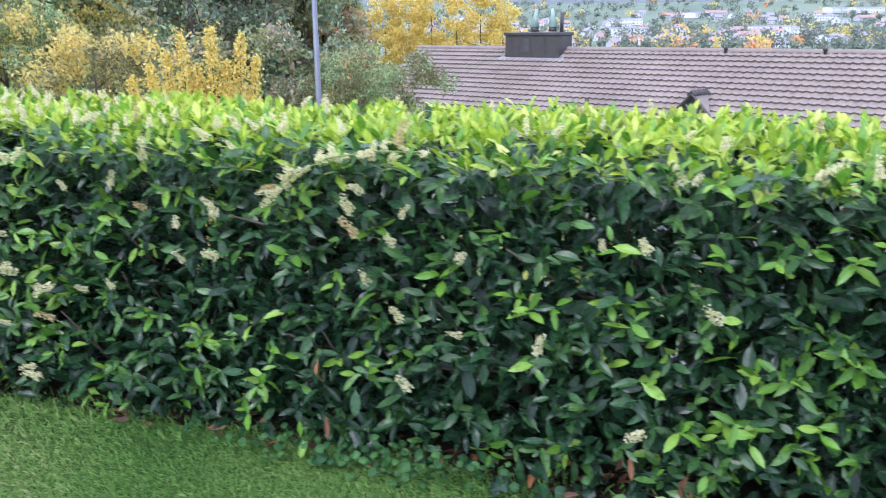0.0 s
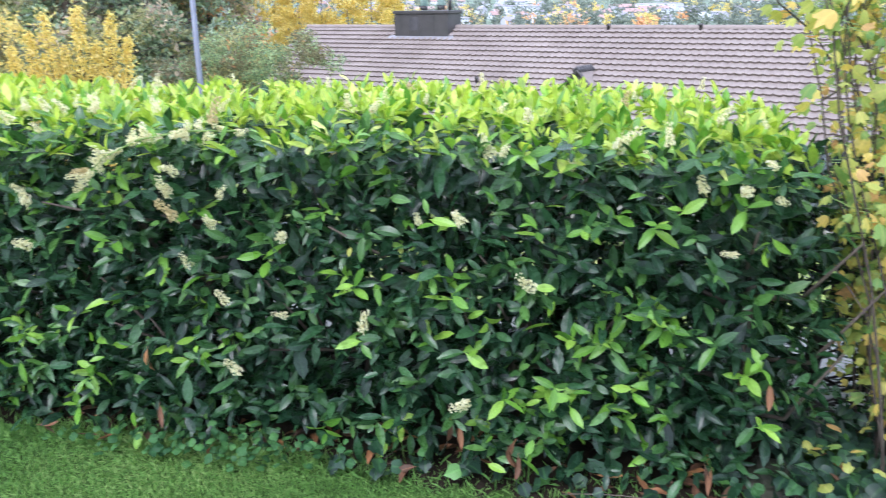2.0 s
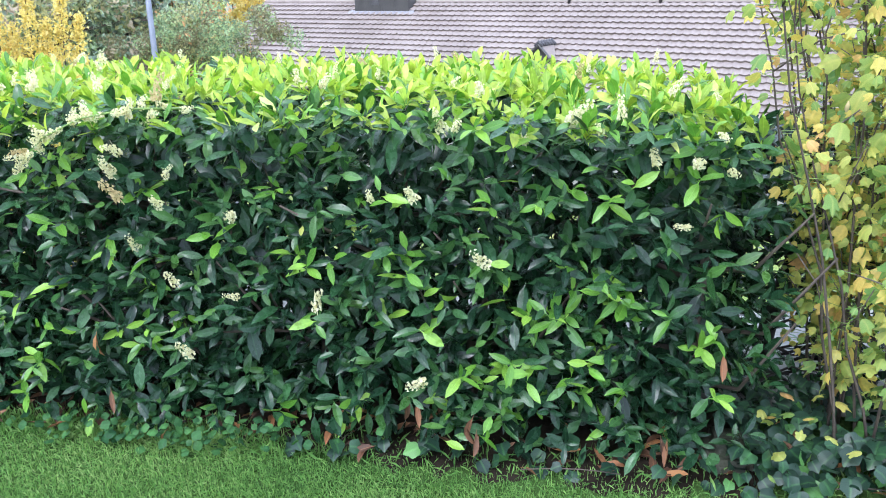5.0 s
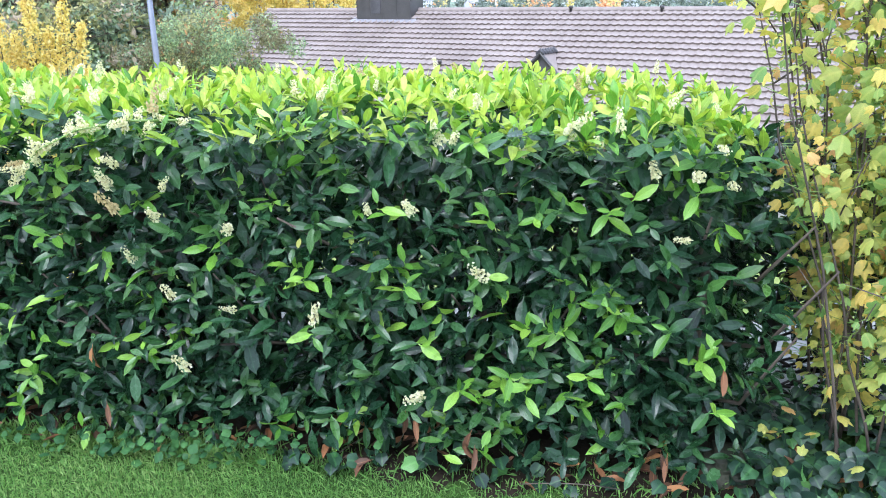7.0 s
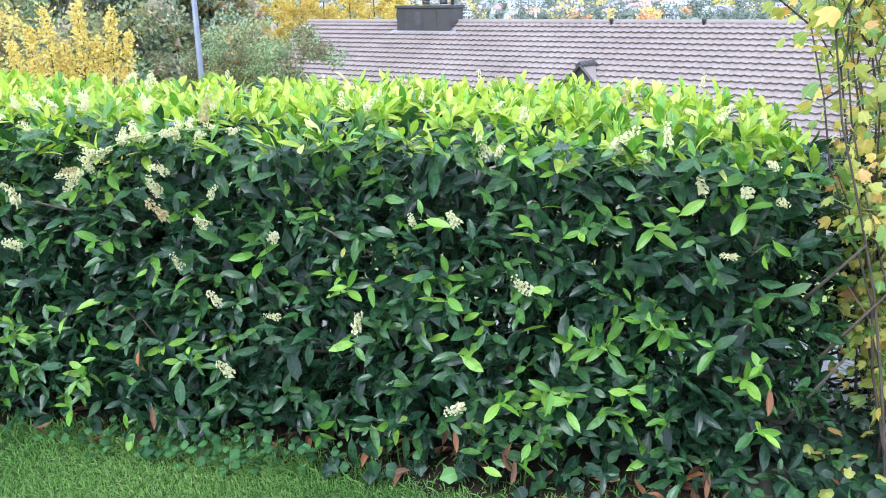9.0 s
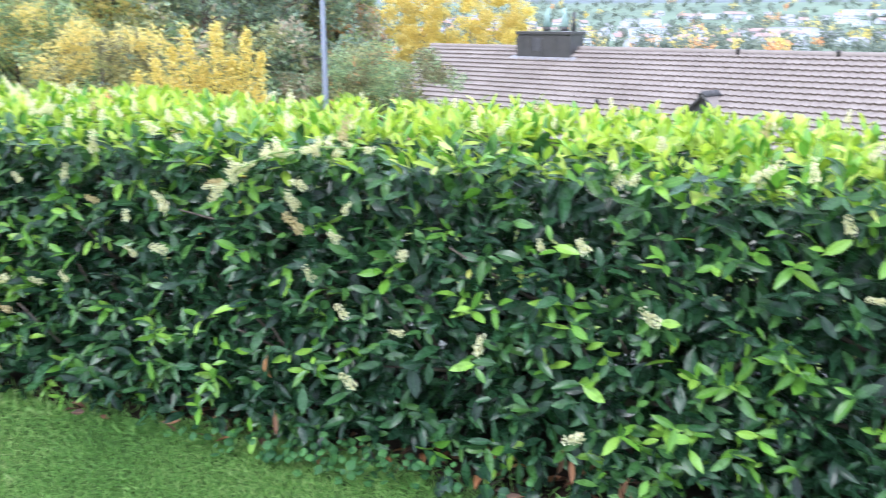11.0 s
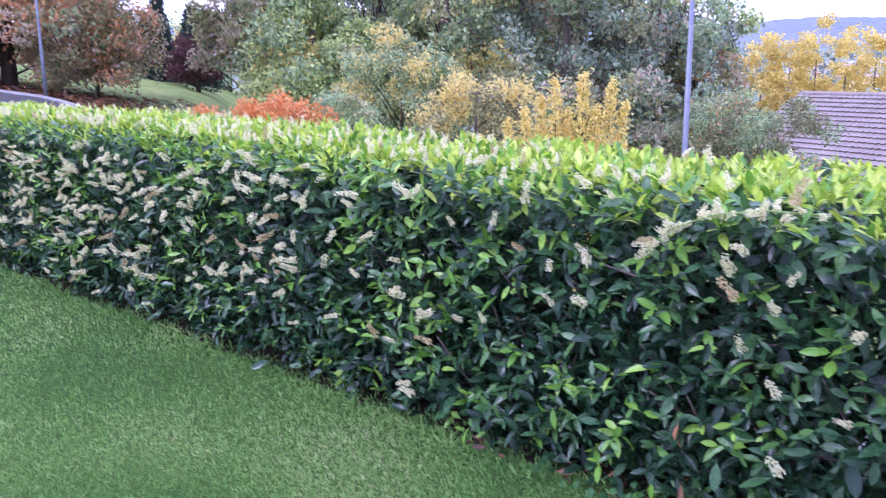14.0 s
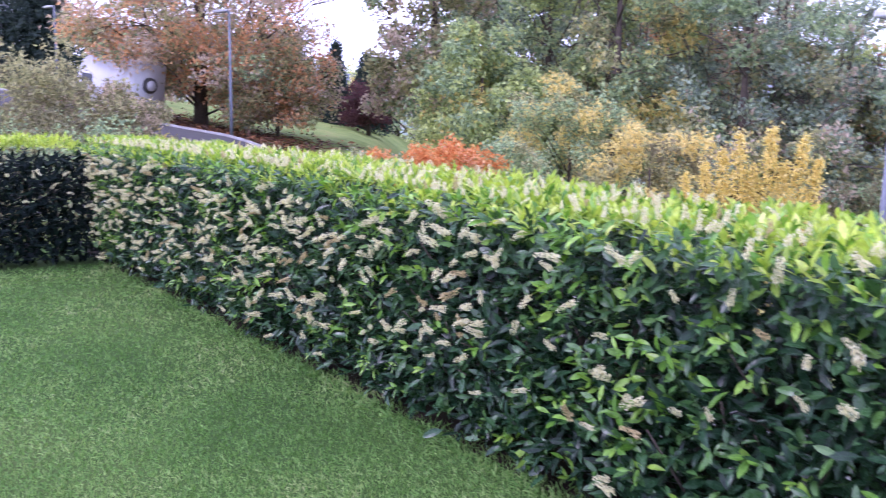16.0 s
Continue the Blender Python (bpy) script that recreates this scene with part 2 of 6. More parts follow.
def ground_material(name, tones):
    """Grass near by and meadow far off, in two scales of patches."""
    m, n, l = tree_of(name)
    p = n["Principled BSDF"]
    tex = n.new("ShaderNodeTexCoord")
    big, small = n.new("ShaderNodeTexNoise"), n.new("ShaderNodeTexNoise")
    big.inputs["Scale"].default_value, small.inputs["Scale"].default_value = 0.5, 60
    big.inputs["Detail"].default_value = small.inputs["Detail"].default_value = 6
    for k in (big, small):
        l.new(tex.outputs["Object"], k.inputs[0])
    r1 = colour_ramp(n, list(zip((0.35, 0.55, 0.75), tones)))
    r2 = colour_ramp(n, [(0.3, (0.55, 0.55, 0.5)), (0.7, (1.2, 1.2, 1.1))])
    l.new(big.outputs[0], r1.inputs[0])
    l.new(small.outputs[0], r2.inputs[0])
    mul = n.new("ShaderNodeMixRGB")
    mul.blend_type, mul.inputs[0].default_value = "MULTIPLY", 1.0
    l.new(r1.outputs[0], mul.inputs[1])
    l.new(r2.outputs[0], mul.inputs[2])
    l.new(mul.outputs[0], p.inputs["Base Color"])
    p.inputs["Roughness"].default_value = 0.9
    p.inputs["Specular IOR Level"].default_value = 0.08
    bp = n.new("ShaderNodeBump")
    bp.inputs["Strength"].default_value, bp.inputs["Distance"].default_value = 0.6, 0.02
    l.new(small.outputs[0], bp.inputs["Height"])
    l.new(bp.outputs[0], p.inputs["Normal"])
    return m


MEADOW = ground_material("meadow", [(0.16, 0.23, 0.065), (0.22, 0.285, 0.088), (0.30, 0.305, 0.115)])
LAWN_GROUND = ground_material("lawn_ground", [(0.042, 0.086, 0.022), (0.062, 0.118, 0.03), (0.10, 0.138, 0.044)])
# valley fields: distance haze is mixed into the green
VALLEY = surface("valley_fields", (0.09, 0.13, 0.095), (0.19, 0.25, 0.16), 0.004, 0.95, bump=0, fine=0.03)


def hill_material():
    """A far wooded ridge: dark and light crowns, with blue distance haze mixed into their colours."""
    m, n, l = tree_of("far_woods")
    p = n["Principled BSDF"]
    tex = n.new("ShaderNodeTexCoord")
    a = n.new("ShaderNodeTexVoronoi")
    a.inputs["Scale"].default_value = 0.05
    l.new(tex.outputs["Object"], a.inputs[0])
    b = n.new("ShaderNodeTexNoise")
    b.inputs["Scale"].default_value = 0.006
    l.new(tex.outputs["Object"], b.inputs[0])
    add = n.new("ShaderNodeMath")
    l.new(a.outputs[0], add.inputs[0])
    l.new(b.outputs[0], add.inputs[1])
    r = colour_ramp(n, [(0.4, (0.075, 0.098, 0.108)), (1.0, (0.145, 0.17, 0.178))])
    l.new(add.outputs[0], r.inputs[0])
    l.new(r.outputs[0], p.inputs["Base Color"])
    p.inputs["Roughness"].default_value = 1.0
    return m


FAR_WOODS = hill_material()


# ---- builders ----
class Soup:
    """Gathers vertices, faces and leaf coordinates, and makes one mesh of them."""

    def __init__(self):
        self.v, self.f, self.uv, self.n = [], {3: [], 4: []}, [], 0

    def add(self, verts, faces, uv=None):
        verts = np.asarray(verts, float).reshape(-1, 3)
        for size in (3, 4):
            some = [q for q in faces if len(q) == size]
            if some:
                self.f[size].append(np.asarray(some) + self.n)
        self.v.append(verts)
        self.uv.append(np.zeros((len(verts), 2)) if uv is None else np.asarray(uv, float))
        self.n += len(verts)
        return self

    def scatter(self, template, places, turns, sizes):
        """Copies of a template (verts, faces, uv) at N places, with N 3x3 turns and N sizes."""
        tv, tf, tuv = template
        if not len(places):
            return self
        places, sizes = np.asarray(places, float), np.asarray(sizes, float)
        sizes = sizes[:, None, None] if sizes.ndim == 1 else sizes[:, None, :]
        v = np.einsum("nij,nkj->nki", np.asarray(turns, float), tv[None] * sizes) + places[:, None]
        k, count = len(tv), len(places)
        shift = (np.arange(count) * k + self.n)[:, None, None]
        for size in (3, 4):
            some = [q for q in tf if len(q) == size]
            if some:
                self.f[size].append((np.asarray(some)[None] + shift).reshape(-1, size))
        self.v.append(v.reshape(-1, 3))
        self.uv.append(np.tile(tuv, (count, 1)))
        self.n += count * k
        return self

    def tube(self, path, radii, sides=6):
        path = [np.asarray(p, float) for p in path]
        rings = []
        for k, p in enumerate(path):
            d = path[min(k + 1, len(path) - 1)] - path[max(k - 1, 0)]
            d = d / (np.linalg.norm(d) + 1e-9)
            a = np.cross(d, (0.3, 0.9, 0.1) if abs(d[2]) > 0.8 else (0, 0, 1))
            a = a / (np.linalg.norm(a) + 1e-9)
            b = np.cross(d, a)
            rings.append([p + radii[k] * (math.cos(w) * a + math.sin(w) * b) for w in np.linspace(0, 2 * math.pi, sides, endpoint=False)])
        faces = [(i * sides + j, i * sides + (j + 1) % sides, (i + 1) * sides + (j + 1) % sides, (i + 1) * sides + j) for i in range(len(path) - 1) for j in range(sides)]
        last = (len(path) - 1) * sides
        faces += [(0, j + 1, j) for j in range(1, sides - 1)] + [(last, last + j, last + j + 1) for j in range(1, sides - 1)]
        return self.add(np.concatenate(rings), faces)

    def box(self, lo, hi, bevel=0.0):
        lo, hi = np.asarray(lo, float), np.asarray(hi, float)
        bm = bmesh.new()
        bmesh.ops.create_cube(bm, size=1.0, matrix=Matrix.Translation((lo + hi) / 2) @ Matrix.Diagonal((*(hi - lo), 1)))
        if bevel:
            bmesh.ops.bevel(bm, geom=bm.edges[:], offset=bevel, segments=2, affect="EDGES", profile=0.6)
        return self.take(bm)

    def take(self, bm):
        bmesh.ops.triangulate(bm, faces=[q for q in bm.faces if len(q.verts) > 4])
        bm.verts.index_update()
        self.add([tuple(v.co) for v in bm.verts], [tuple(v.index for v in q.verts) for q in bm.faces])
        bm.free()
        return self

    def turned(self, m):
        m = np.array(m)
        self.v = [v @ m[:3, :3].T + m[:3, 3] for v in self.v]
        return self

    def mesh(self, name, material, smooth=False):
        me = bpy.data.meshes.new(name)
        v, uv = np.concatenate(self.v), np.concatenate(self.uv)
        tri = np.concatenate(self.f[3]) if self.f[3] else np.zeros((0, 3), int)
        quad = np.concatenate(self.f[4]) if self.f[4] else np.zeros((0, 4), int)
        loops = np.concatenate([tri.ravel(), quad.ravel()]).astype(np.int32)
        sizes = np.concatenate([np.full(len(tri), 3), np.full(len(quad), 4)]).astype(np.int32)
        me.vertices.add(len(v))
        me.vertices.foreach_set("co", v.astype(np.float32).ravel())
        me.loops.add(len(loops))
        me.loops.foreach_set("vertex_index", loops)
        me.polygons.add(len(sizes))
        me.polygons.foreach_set("loop_start", (np.cumsum(sizes) - sizes).astype(np.int32))
        me.polygons.foreach_set("loop_total", sizes)
        me.polygons.foreach_set("use_smooth", np.full(len(sizes), smooth))
        layer = me.uv_layers.new(name="UVMap")
        layer.data.foreach_set("uv", uv[loops].astype(np.float32).ravel())
        me.update(calc_edges=True)
        me.validate()
        me.materials.append(material)
        return me


def thing(name, label, category, at=(0, 0, 0), group="", kind=""):
    ob = new(name)
    ob.location = at
    return tagged(ob, label, category, group, kind)


def part(name, soup, material, parent, label="", smooth=False, kind=""):
    """Links a soup, whose coordinates are its parent's, as one mesh under it."""
    ob = new(name, soup.mesh(name, material, smooth) if isinstance(soup, Soup) else soup)
    ob.parent = parent
    return tagged(ob, label, kind=kind)


def structure(name, soup, material, label, category, smooth=False):
    return tagged(new(name, soup.mesh(name, material, smooth)), label, category, kind="structure")


def turns_from(y_axis, up, roll=None):
    """N 3x3 turns whose y axis runs along y_axis and whose z axis leans to up."""
    y = np.asarray(y_axis, float)
    y = y / (np.linalg.norm(y, axis=1, keepdims=True) + 1e-9)
    x = np.cross(y, up)
    x = x / (np.linalg.norm(x, axis=1, keepdims=True) + 1e-9)
    z = np.cross(x, y)
    if roll is not None:
        c, s = np.cos(roll)[:, None], np.sin(roll)[:, None]
        x, z = c * x + s * z, c * z - s * x
    return np.stack([x, y, z], axis=2)


def laurel_leaf(droop, fold, twist=0.0, width=0.172):
    """A laurel leaf of length 1 along y: pointed oval, folded at the midrib and bent down to its tip."""
    rows = [(-0.12, 0.035), (0.03, 0.12), (0.21, 0.72), (0.50, 1.0), (0.79, 0.72), (1.0, 0.0)]
    verts, uv, faces = [], [], []
    for t, w in rows:
        z = -droop * t * t
        for side in ((-1, 0, 1) if w else (0,)):
            a = twist * t
            verts.append((side * w * width * math.cos(a), t, z + abs(side) * w * width * fold + side * w * width * math.sin(a)))
            uv.append((side * w, t))
    for k in range(4):
        a = 3 * k
        faces += [(a, a + 1, a + 4, a + 3), (a + 1, a + 2, a + 5, a + 4)]
    faces += [(12, 13, 15), (13, 14, 15)]
    return np.array(verts), faces, np.array(uv)


LAUREL = [laurel_leaf(0.10, 0.30, 0.0, 0.175), laurel_leaf(0.24, 0.40, 0.25, 0.185), laurel_leaf(0.02, 0.2, -0.25, 0.19), laurel_leaf(0.36, 0.42, 0.2, 0.16)]

LAUREL_BROAD = [laurel_leaf(0.12, 0.24, 0.1, 0.195), laurel_leaf(0.27, 0.3, 0.25, 0.185), laurel_leaf(0.04, 0.16, -0.25, 0.205), laurel_leaf(0.38, 0.42, 0.35, 0.175)]


def small_leaf(inner):
    """A laurel leaf of few faces, for the hedge's inside and its far end."""
    rows = [(-0.08, 0.0), (0.45, 1.0), (1.0, 0.0)] if inner else [(-0.08, 0.0), (0.24, 0.75), (0.62, 0.85), (1.0, 0.0)]
    verts, uv = [], []
    for t, w in rows:
        for side in ((-1, 0, 1) if w else (0,)):
            verts.append((side * w * 0.18, t, abs(side) * w * 0.06 - 0.15 * t * t))
            uv.append((side * w, t))
    faces = [(0, 2, 1), (0, 3, 2), (1, 2, 4), (2, 3, 4)] if inner else [(0, 2, 1), (0, 3, 2), (1, 2, 5, 4), (2, 3, 6, 5), (4, 5, 7), (5, 6, 7)]
    return np.array(verts), faces, np.array(uv)


LAUREL_INNER, LAUREL_FAR = [small_leaf(True)], [small_leaf(False)]


def lobed_leaf(lobes, droop=0.2, cup=0.15):
    """A lobed leaf with its stalk end at 0 and its tip at y = 1; lobes: (angle in degrees, reach) round the blade."""
    ring = []
    for a, reach in lobes:
        ring.append((reach * math.sin(radians(a)), 0.42 + reach * math.cos(radians(a))))
    verts = [(0, 0.42, 0.0)] + [(x, y, -droop * (y - 0.2) ** 2 - cup * x * x) for x, y in ring]
    uv = [(0, 0.42)] + [(x, y) for x, y in ring]
    faces = [(0, k + 1, k) for k in range(1, len(ring))] + [(0, 1, len(ring))]
    return np.array(verts), faces, np.array(uv)


IVY = lobed_leaf([(0, 0.60), (16, 0.50), (34, 0.42), (50, 0.45), (64, 0.50), (84, 0.44), (106, 0.42), (128, 0.44), (150, 0.40), (172, 0.32), (188, 0.32), (210, 0.40), (232, 0.44), (254, 0.42), (276, 0.44), (296, 0.50), (310, 0.45), (326, 0.42), (344, 0.50)], 0.35, -0.45)
CURRANT = lobed_leaf([(0, 0.62), (14, 0.45), (30, 0.34), (48, 0.48), (66, 0.50), (88, 0.36), (115, 0.38), (150, 0.38), (180, 0.40), (210, 0.38), (245, 0.38), (272, 0.36), (294, 0.50), (312, 0.48), (330, 0.34), (346, 0.45)], 0.55, 0.7)
HERB = lobed_leaf([(k * 30 + 15, 0.47 if k % 3 else 0.40) for k in range(12)], 0.3, 0.6)


def sprig(leaves, spread, leaf, seed):
    """A small bunch of pointed leaves round a point, for crowns seen from far."""
    r = np.random.default_rng(seed)
    verts, faces, uv = [], [], []
    for k in range(leaves):
        c = r.normal(0, spread, 3)
        d = r.normal(0, 1, 3)
        d = d / np.linalg.norm(d)
        s = np.cross(d, r.normal(0, 1, 3))
        s = s / np.linalg.norm(s)
        up = np.cross(d, s) * leaf * 0.12
        n = len(verts)
        verts += [c - d * leaf / 2, c + s * leaf * 0.28 + up, c + d * leaf / 2, c - s * leaf * 0.28 + up]
        faces += [(n, n + 1, n + 2), (n, n + 2, n + 3)]
        uv += [(0, 0), (0.8, 0.5), (0, 1), (-0.8, 0.5)]
    return np.array(verts), faces, np.array(uv)


def random_turns(n):
    q = rng.normal(0, 1, (n, 4))
    q /= np.linalg.norm(q, axis=1, keepdims=True)
    w, x, y, z = q.T
    return np.stack([np.stack([1 - 2 * (y * y + z * z), 2 * (x * y - z * w), 2 * (x * z + y * w)], 1), np.stack([2 * (x * y + z * w), 1 - 2 * (x * x + z * z), 2 * (y * z - x * w)], 1), np.stack([2 * (x * z - y * w), 2 * (y * z + x * w), 1 - 2 * (x * x + y * y)], 1)], 1)


# ---- the lie of the land ----
def smooth(a, b, x):
    t = np.clip((np.asarray(x, float) - a) / (b - a), 0, 1)
    return t * t * (3 - 2 * t)


def land(x, y):
    """Height of the ground: a lawn terrace, a bank behind its hedge, a road climbing to the west, a valley and far hills."""
    x, y = np.asarray(x, float), np.asarray(y, float)
    r, az = np.hypot(x, y), np.degrees(np.arctan2(x, y))
    west = smooth(-50, -62, az) * smooth(-140, -110, az)
    down = -0.42 * smooth(3.0, 14, y) * 11 - 1.6 * smooth(14, 45, y)
    far = np.interp(r, [60, 300, 800, 1300, 1700, 2300, 3300, 4500], [0, -19, -18, -2, 22, 66, 95, 100])
    s, c = (x + 40.2) * 0.894 + (y - 12) * 0.447, -(x + 40.2) * 0.447 + (y - 12) * 0.894
    road_z = 1.08 - 0.11 * np.clip(s, 0, 3.5) - 0.24 * np.clip(s - 3.5, 0, 12) + 0.135 * np.clip(-s, 0, 24)
    climb = (road_z - 0.05 * np.clip(c, 0, 40)) * smooth(13, 33, r) + np.interp(r, [120, 700, 1700, 3300], [0, 0, 20, 60])
    level = 0.6 * smooth(20, 60, r)
    front = smooth(2.9, 3.4, y) * (1 - west)
    return np.where(y > 2.9, front * (down + far) + (1 - front) * climb, climb * west + level * (1 - west))


def on_land(az, dist, lift=0.0):
    x, y = dist * math.sin(radians(az)), dist * math.cos(radians(az))
    return Vector((x, y, float(land(x, y)) + lift))


def build_ground():
    radii = np.concatenate([np.linspace(0.3, 14, 40), np.geomspace(14.6, 4500, 70)])
    angles = np.radians(np.arange(0, 360, 2.0))
    rr, aa = np.meshgrid(radii, angles, indexing="ij")
    x, y = rr * np.sin(aa), rr * np.cos(aa)
    z = land(x, y)
    n = len(angles)
    verts = np.concatenate([[[0, 0, 0]], np.stack([x, y, z], -1).reshape(-1, 3)])
    faces = [(0, 1 + (j + 1) % n, 1 + j) for j in range(n)]
    faces += [(1 + i * n + j, 1 + i * n + (j + 1) % n, 1 + (i + 1) * n + (j + 1) % n, 1 + (i + 1) * n + j) for i in range(len(radii) - 1) for j in range(n)]
    ob = structure("ground", Soup().add(verts, faces), MEADOW, "grassy ground falling away behind the garden", "ground", True)
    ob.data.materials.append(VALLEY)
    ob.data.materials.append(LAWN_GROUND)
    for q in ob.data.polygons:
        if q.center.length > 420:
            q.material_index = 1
        elif q.center.length < 12:
            q.material_index = 2


build_ground()


# ---- road, kerb, backdrop hills ----
def strip(path, width_a, width_b, lift, step=1.0):
    """A band along a path on the ground, from width_a to width_b sideways to its right."""
    pts = []
    for (x0, y0), (x1, y1) in zip(path, path[1:]):
        n = max(2, int(math.hypot(x1 - x0, y1 - y0) / step))
        pts += [(x0 + (x1 - x0) * k / n, y0 + (y1 - y0) * k / n, (x1 - x0), (y1 - y0)) for k in range(n)]
    pts.append((*path[-1], pts[-1][2], pts[-1][3]))
    across = np.linspace(width_a, width_b, 4)
    verts = []
    for x, y, dx, dy in pts:
        s = math.hypot(dx, dy)
        for w in across:
            px, py = x + dy / s * w, y - dx / s * w
            verts.append((px, py, float(land(px, py)) + lift))
    return verts, [(i * 4 + j, i * 4 + j + 1, i * 4 + j + 5, i * 4 + j + 4) for i in range(len(pts) - 1) for j in range(3)], pts


ROAD = [(-62, 1.1), (-40.2, 12.0), (-22, 21.1)]
v, f, _ = strip(ROAD, 0, 5.2, 0.10)
structure("road", Soup().add(v, f), ASPHALT, "grey asphalt road climbing past the gardens", "road", True)


def build_kerb():
    soup = Soup()
    v, f, pts = strip(ROAD, -0.02, -0.16, 0.20)
    soup.add(v, f)
    v2, f2, _ = strip(ROAD, -0.02, -0.021, 0.20)
    low = np.array(v2)
    low[3::4, 2] -= 0.22
    low[2::4, 2] -= 0.14
    soup.add(low, f2)
    structure("kerb", soup, KERB, "pale stone kerb along the road", "kerb")


build_kerb()


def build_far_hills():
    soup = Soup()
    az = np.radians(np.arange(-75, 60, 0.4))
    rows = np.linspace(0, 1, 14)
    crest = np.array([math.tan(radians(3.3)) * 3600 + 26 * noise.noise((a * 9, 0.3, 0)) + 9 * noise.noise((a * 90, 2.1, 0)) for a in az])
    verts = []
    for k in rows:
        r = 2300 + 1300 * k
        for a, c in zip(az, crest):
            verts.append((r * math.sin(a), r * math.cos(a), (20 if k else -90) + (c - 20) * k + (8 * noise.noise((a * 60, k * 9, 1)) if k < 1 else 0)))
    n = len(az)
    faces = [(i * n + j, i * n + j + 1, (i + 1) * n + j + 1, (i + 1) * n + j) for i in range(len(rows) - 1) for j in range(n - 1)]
    structure("backdrop", soup.add(verts, faces), FAR_WOODS, "wooded hills across the valley, blue haze in their colour", "hills", True)


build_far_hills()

# ---- the laurel hedge ----
HEDGE_TOP, HEDGE_DEEP, HEDGE_WEST, HEDGE_EAST = 1.175, 0.95, -10.0, 0.72


def face_y(x):
    """Where the hedge's lawn side stands: straight, then bowing towards the lawn in the west."""
    return 2.44 + np.minimum(0, np.asarray(x) + 1.5) * 0.045


def top_z(x):
    """The clipped top, which climbs a little to the west and rounds off at its east end."""
    return HEDGE_TOP + np.interp(x, [-10, -7, -4, -2.2, 0.2, 0.5, 0.72], [0.10, 0.095, 0.045, 0.005, 0.005, 0.0, -0.055])


def shoots(base, axis, out, leaves, length=(0.05, 0.11), size=(0.046, 0.086), open_=(30, 88), flat=0.65):
    """Leaves spiralling round shoots: places, turns and sizes, for shoots at base that grow along axis."""
    n = len(base)
    axis = axis / np.linalg.norm(axis, axis=1, keepdims=True)
    ref = np.cross(axis, rng.normal(0, 1, (n, 3)))
    ref /= np.linalg.norm(ref, axis=1, keepdims=True)
    other = np.cross(axis, ref)
    long = rng.uniform(*length, n)
    place, turn, scale, owner = [], [], [], []
    for k in range(leaves):
        w = k * 2.4 + rng.normal(0, 0.3, n)
        opening = np.radians(open_[1] + (open_[0] - open_[1]) * (k + 0.5) / leaves + rng.normal(0, 10, n))
        radial = np.cos(w)[:, None] * ref + np.sin(w)[:, None] * other
        d = np.cos(opening)[:, None] * axis + np.sin(opening)[:, None] * radial
        d[:, 2] = d[:, 2] * flat - 0.06
        up = axis * 0.7 + out * 0.35 + np.array([0, 0, 0.55])
        place.append(base + axis * (long * k / leaves)[:, None])
        turn.append(turns_from(d, up + rng.normal(0, 0.12, (n, 3)), rng.normal(0, 0.35, n)))
        scale.append(rng.uniform(*size, n) * (0.72 if k == leaves - 1 else 1.0))
        owner.append(np.arange(n))
    return np.concatenate(place), np.concatenate(turn), np.concatenate(scale), np.concatenate(owner)


def scatter_leaves(soup, place, turn, scale, shapes=None):
    shapes = shapes or LAUREL
    kind = rng.integers(0, len(shapes), len(place))
    for k, template in enumerate(shapes):
        s = kind == k
        wide = scale[s][:, None] * np.stack([rng.uniform(0.85, 1.15, s.sum()), np.ones(s.sum()), np.ones(s.sum())], 1)
        soup.scatter(template, place[s], turn[s], wide)
    return soup


def raceme(seed):
    """A flower spike of length 1 along y: a stalk set with small open blossoms."""
    r = np.random.default_rng(seed)
    s = Soup()
    s.tube([(0, -0.12, 0), (0.02, 0.4, 0.02), (0.0, 0.95, 0)], [0.022, 0.02, 0.008], 4)
    bend = r.normal(0, 0.16, 2)
    for k in range(52):
        t = k / 51
        w = k * 2.4 + r.normal(0, 0.2)
        out = np.array([math.cos(w), 0.35 + r.normal(0, 0.15), math.sin(w)])
        out /= np.linalg.norm(out)
        c = np.array([bend[0] * t * t, 0.05 + 0.93 * t, bend[1] * t * t]) + out * (0.18 * (1 - 0.5 * t) + r.normal(0, 0.04))
        a = np.cross(out, (0.1, 1, 0.2))
        a /= np.linalg.norm(a)
        b = np.cross(out, a)
        g = 0.092 * (1 - 0.4 * t) * r.uniform(0.6, 1.35)
        ring = [c + out * g * 0.55 + g * (math.cos(q) * a + math.sin(q) * b) for q in np.linspace(0, 2 * math.pi, 4, endpoint=False)]
        s.add([c - out * g * 0.4] + ring, [(0, 1 + j, 1 + (j + 1) % 4) for j in range(4)])
    return np.concatenate(s.v), [tuple(q) for size in (3, 4) for part_ in s.f[size] for q in part_], np.concatenate(s.uv)


RACEMES = [raceme(3), raceme(4), raceme(5)]


def rows_on_face(density, x0, x1, z0, z1, weight=None):
    n = int(density * (x1 - x0) * (z1 - z0))
    x, z = rng.uniform(x0, x1, n), rng.uniform(z0, z1, n)
    if weight is not None:
        keep = rng.uniform(0, 1, n) < weight(x, z)
        x, z = x[keep], z[keep]
    return x, z


def wobble(x, z, big=0.06):
    """Uneven swelling of a clipped hedge."""
    return big * np.array([noise.noise((a * 1.7, b * 2.1, 5.0)) + 0.6 * noise.noise((a * 5, b * 5, 9.0)) for a, b in zip(x, z)]) if len(x) else np.zeros(0)


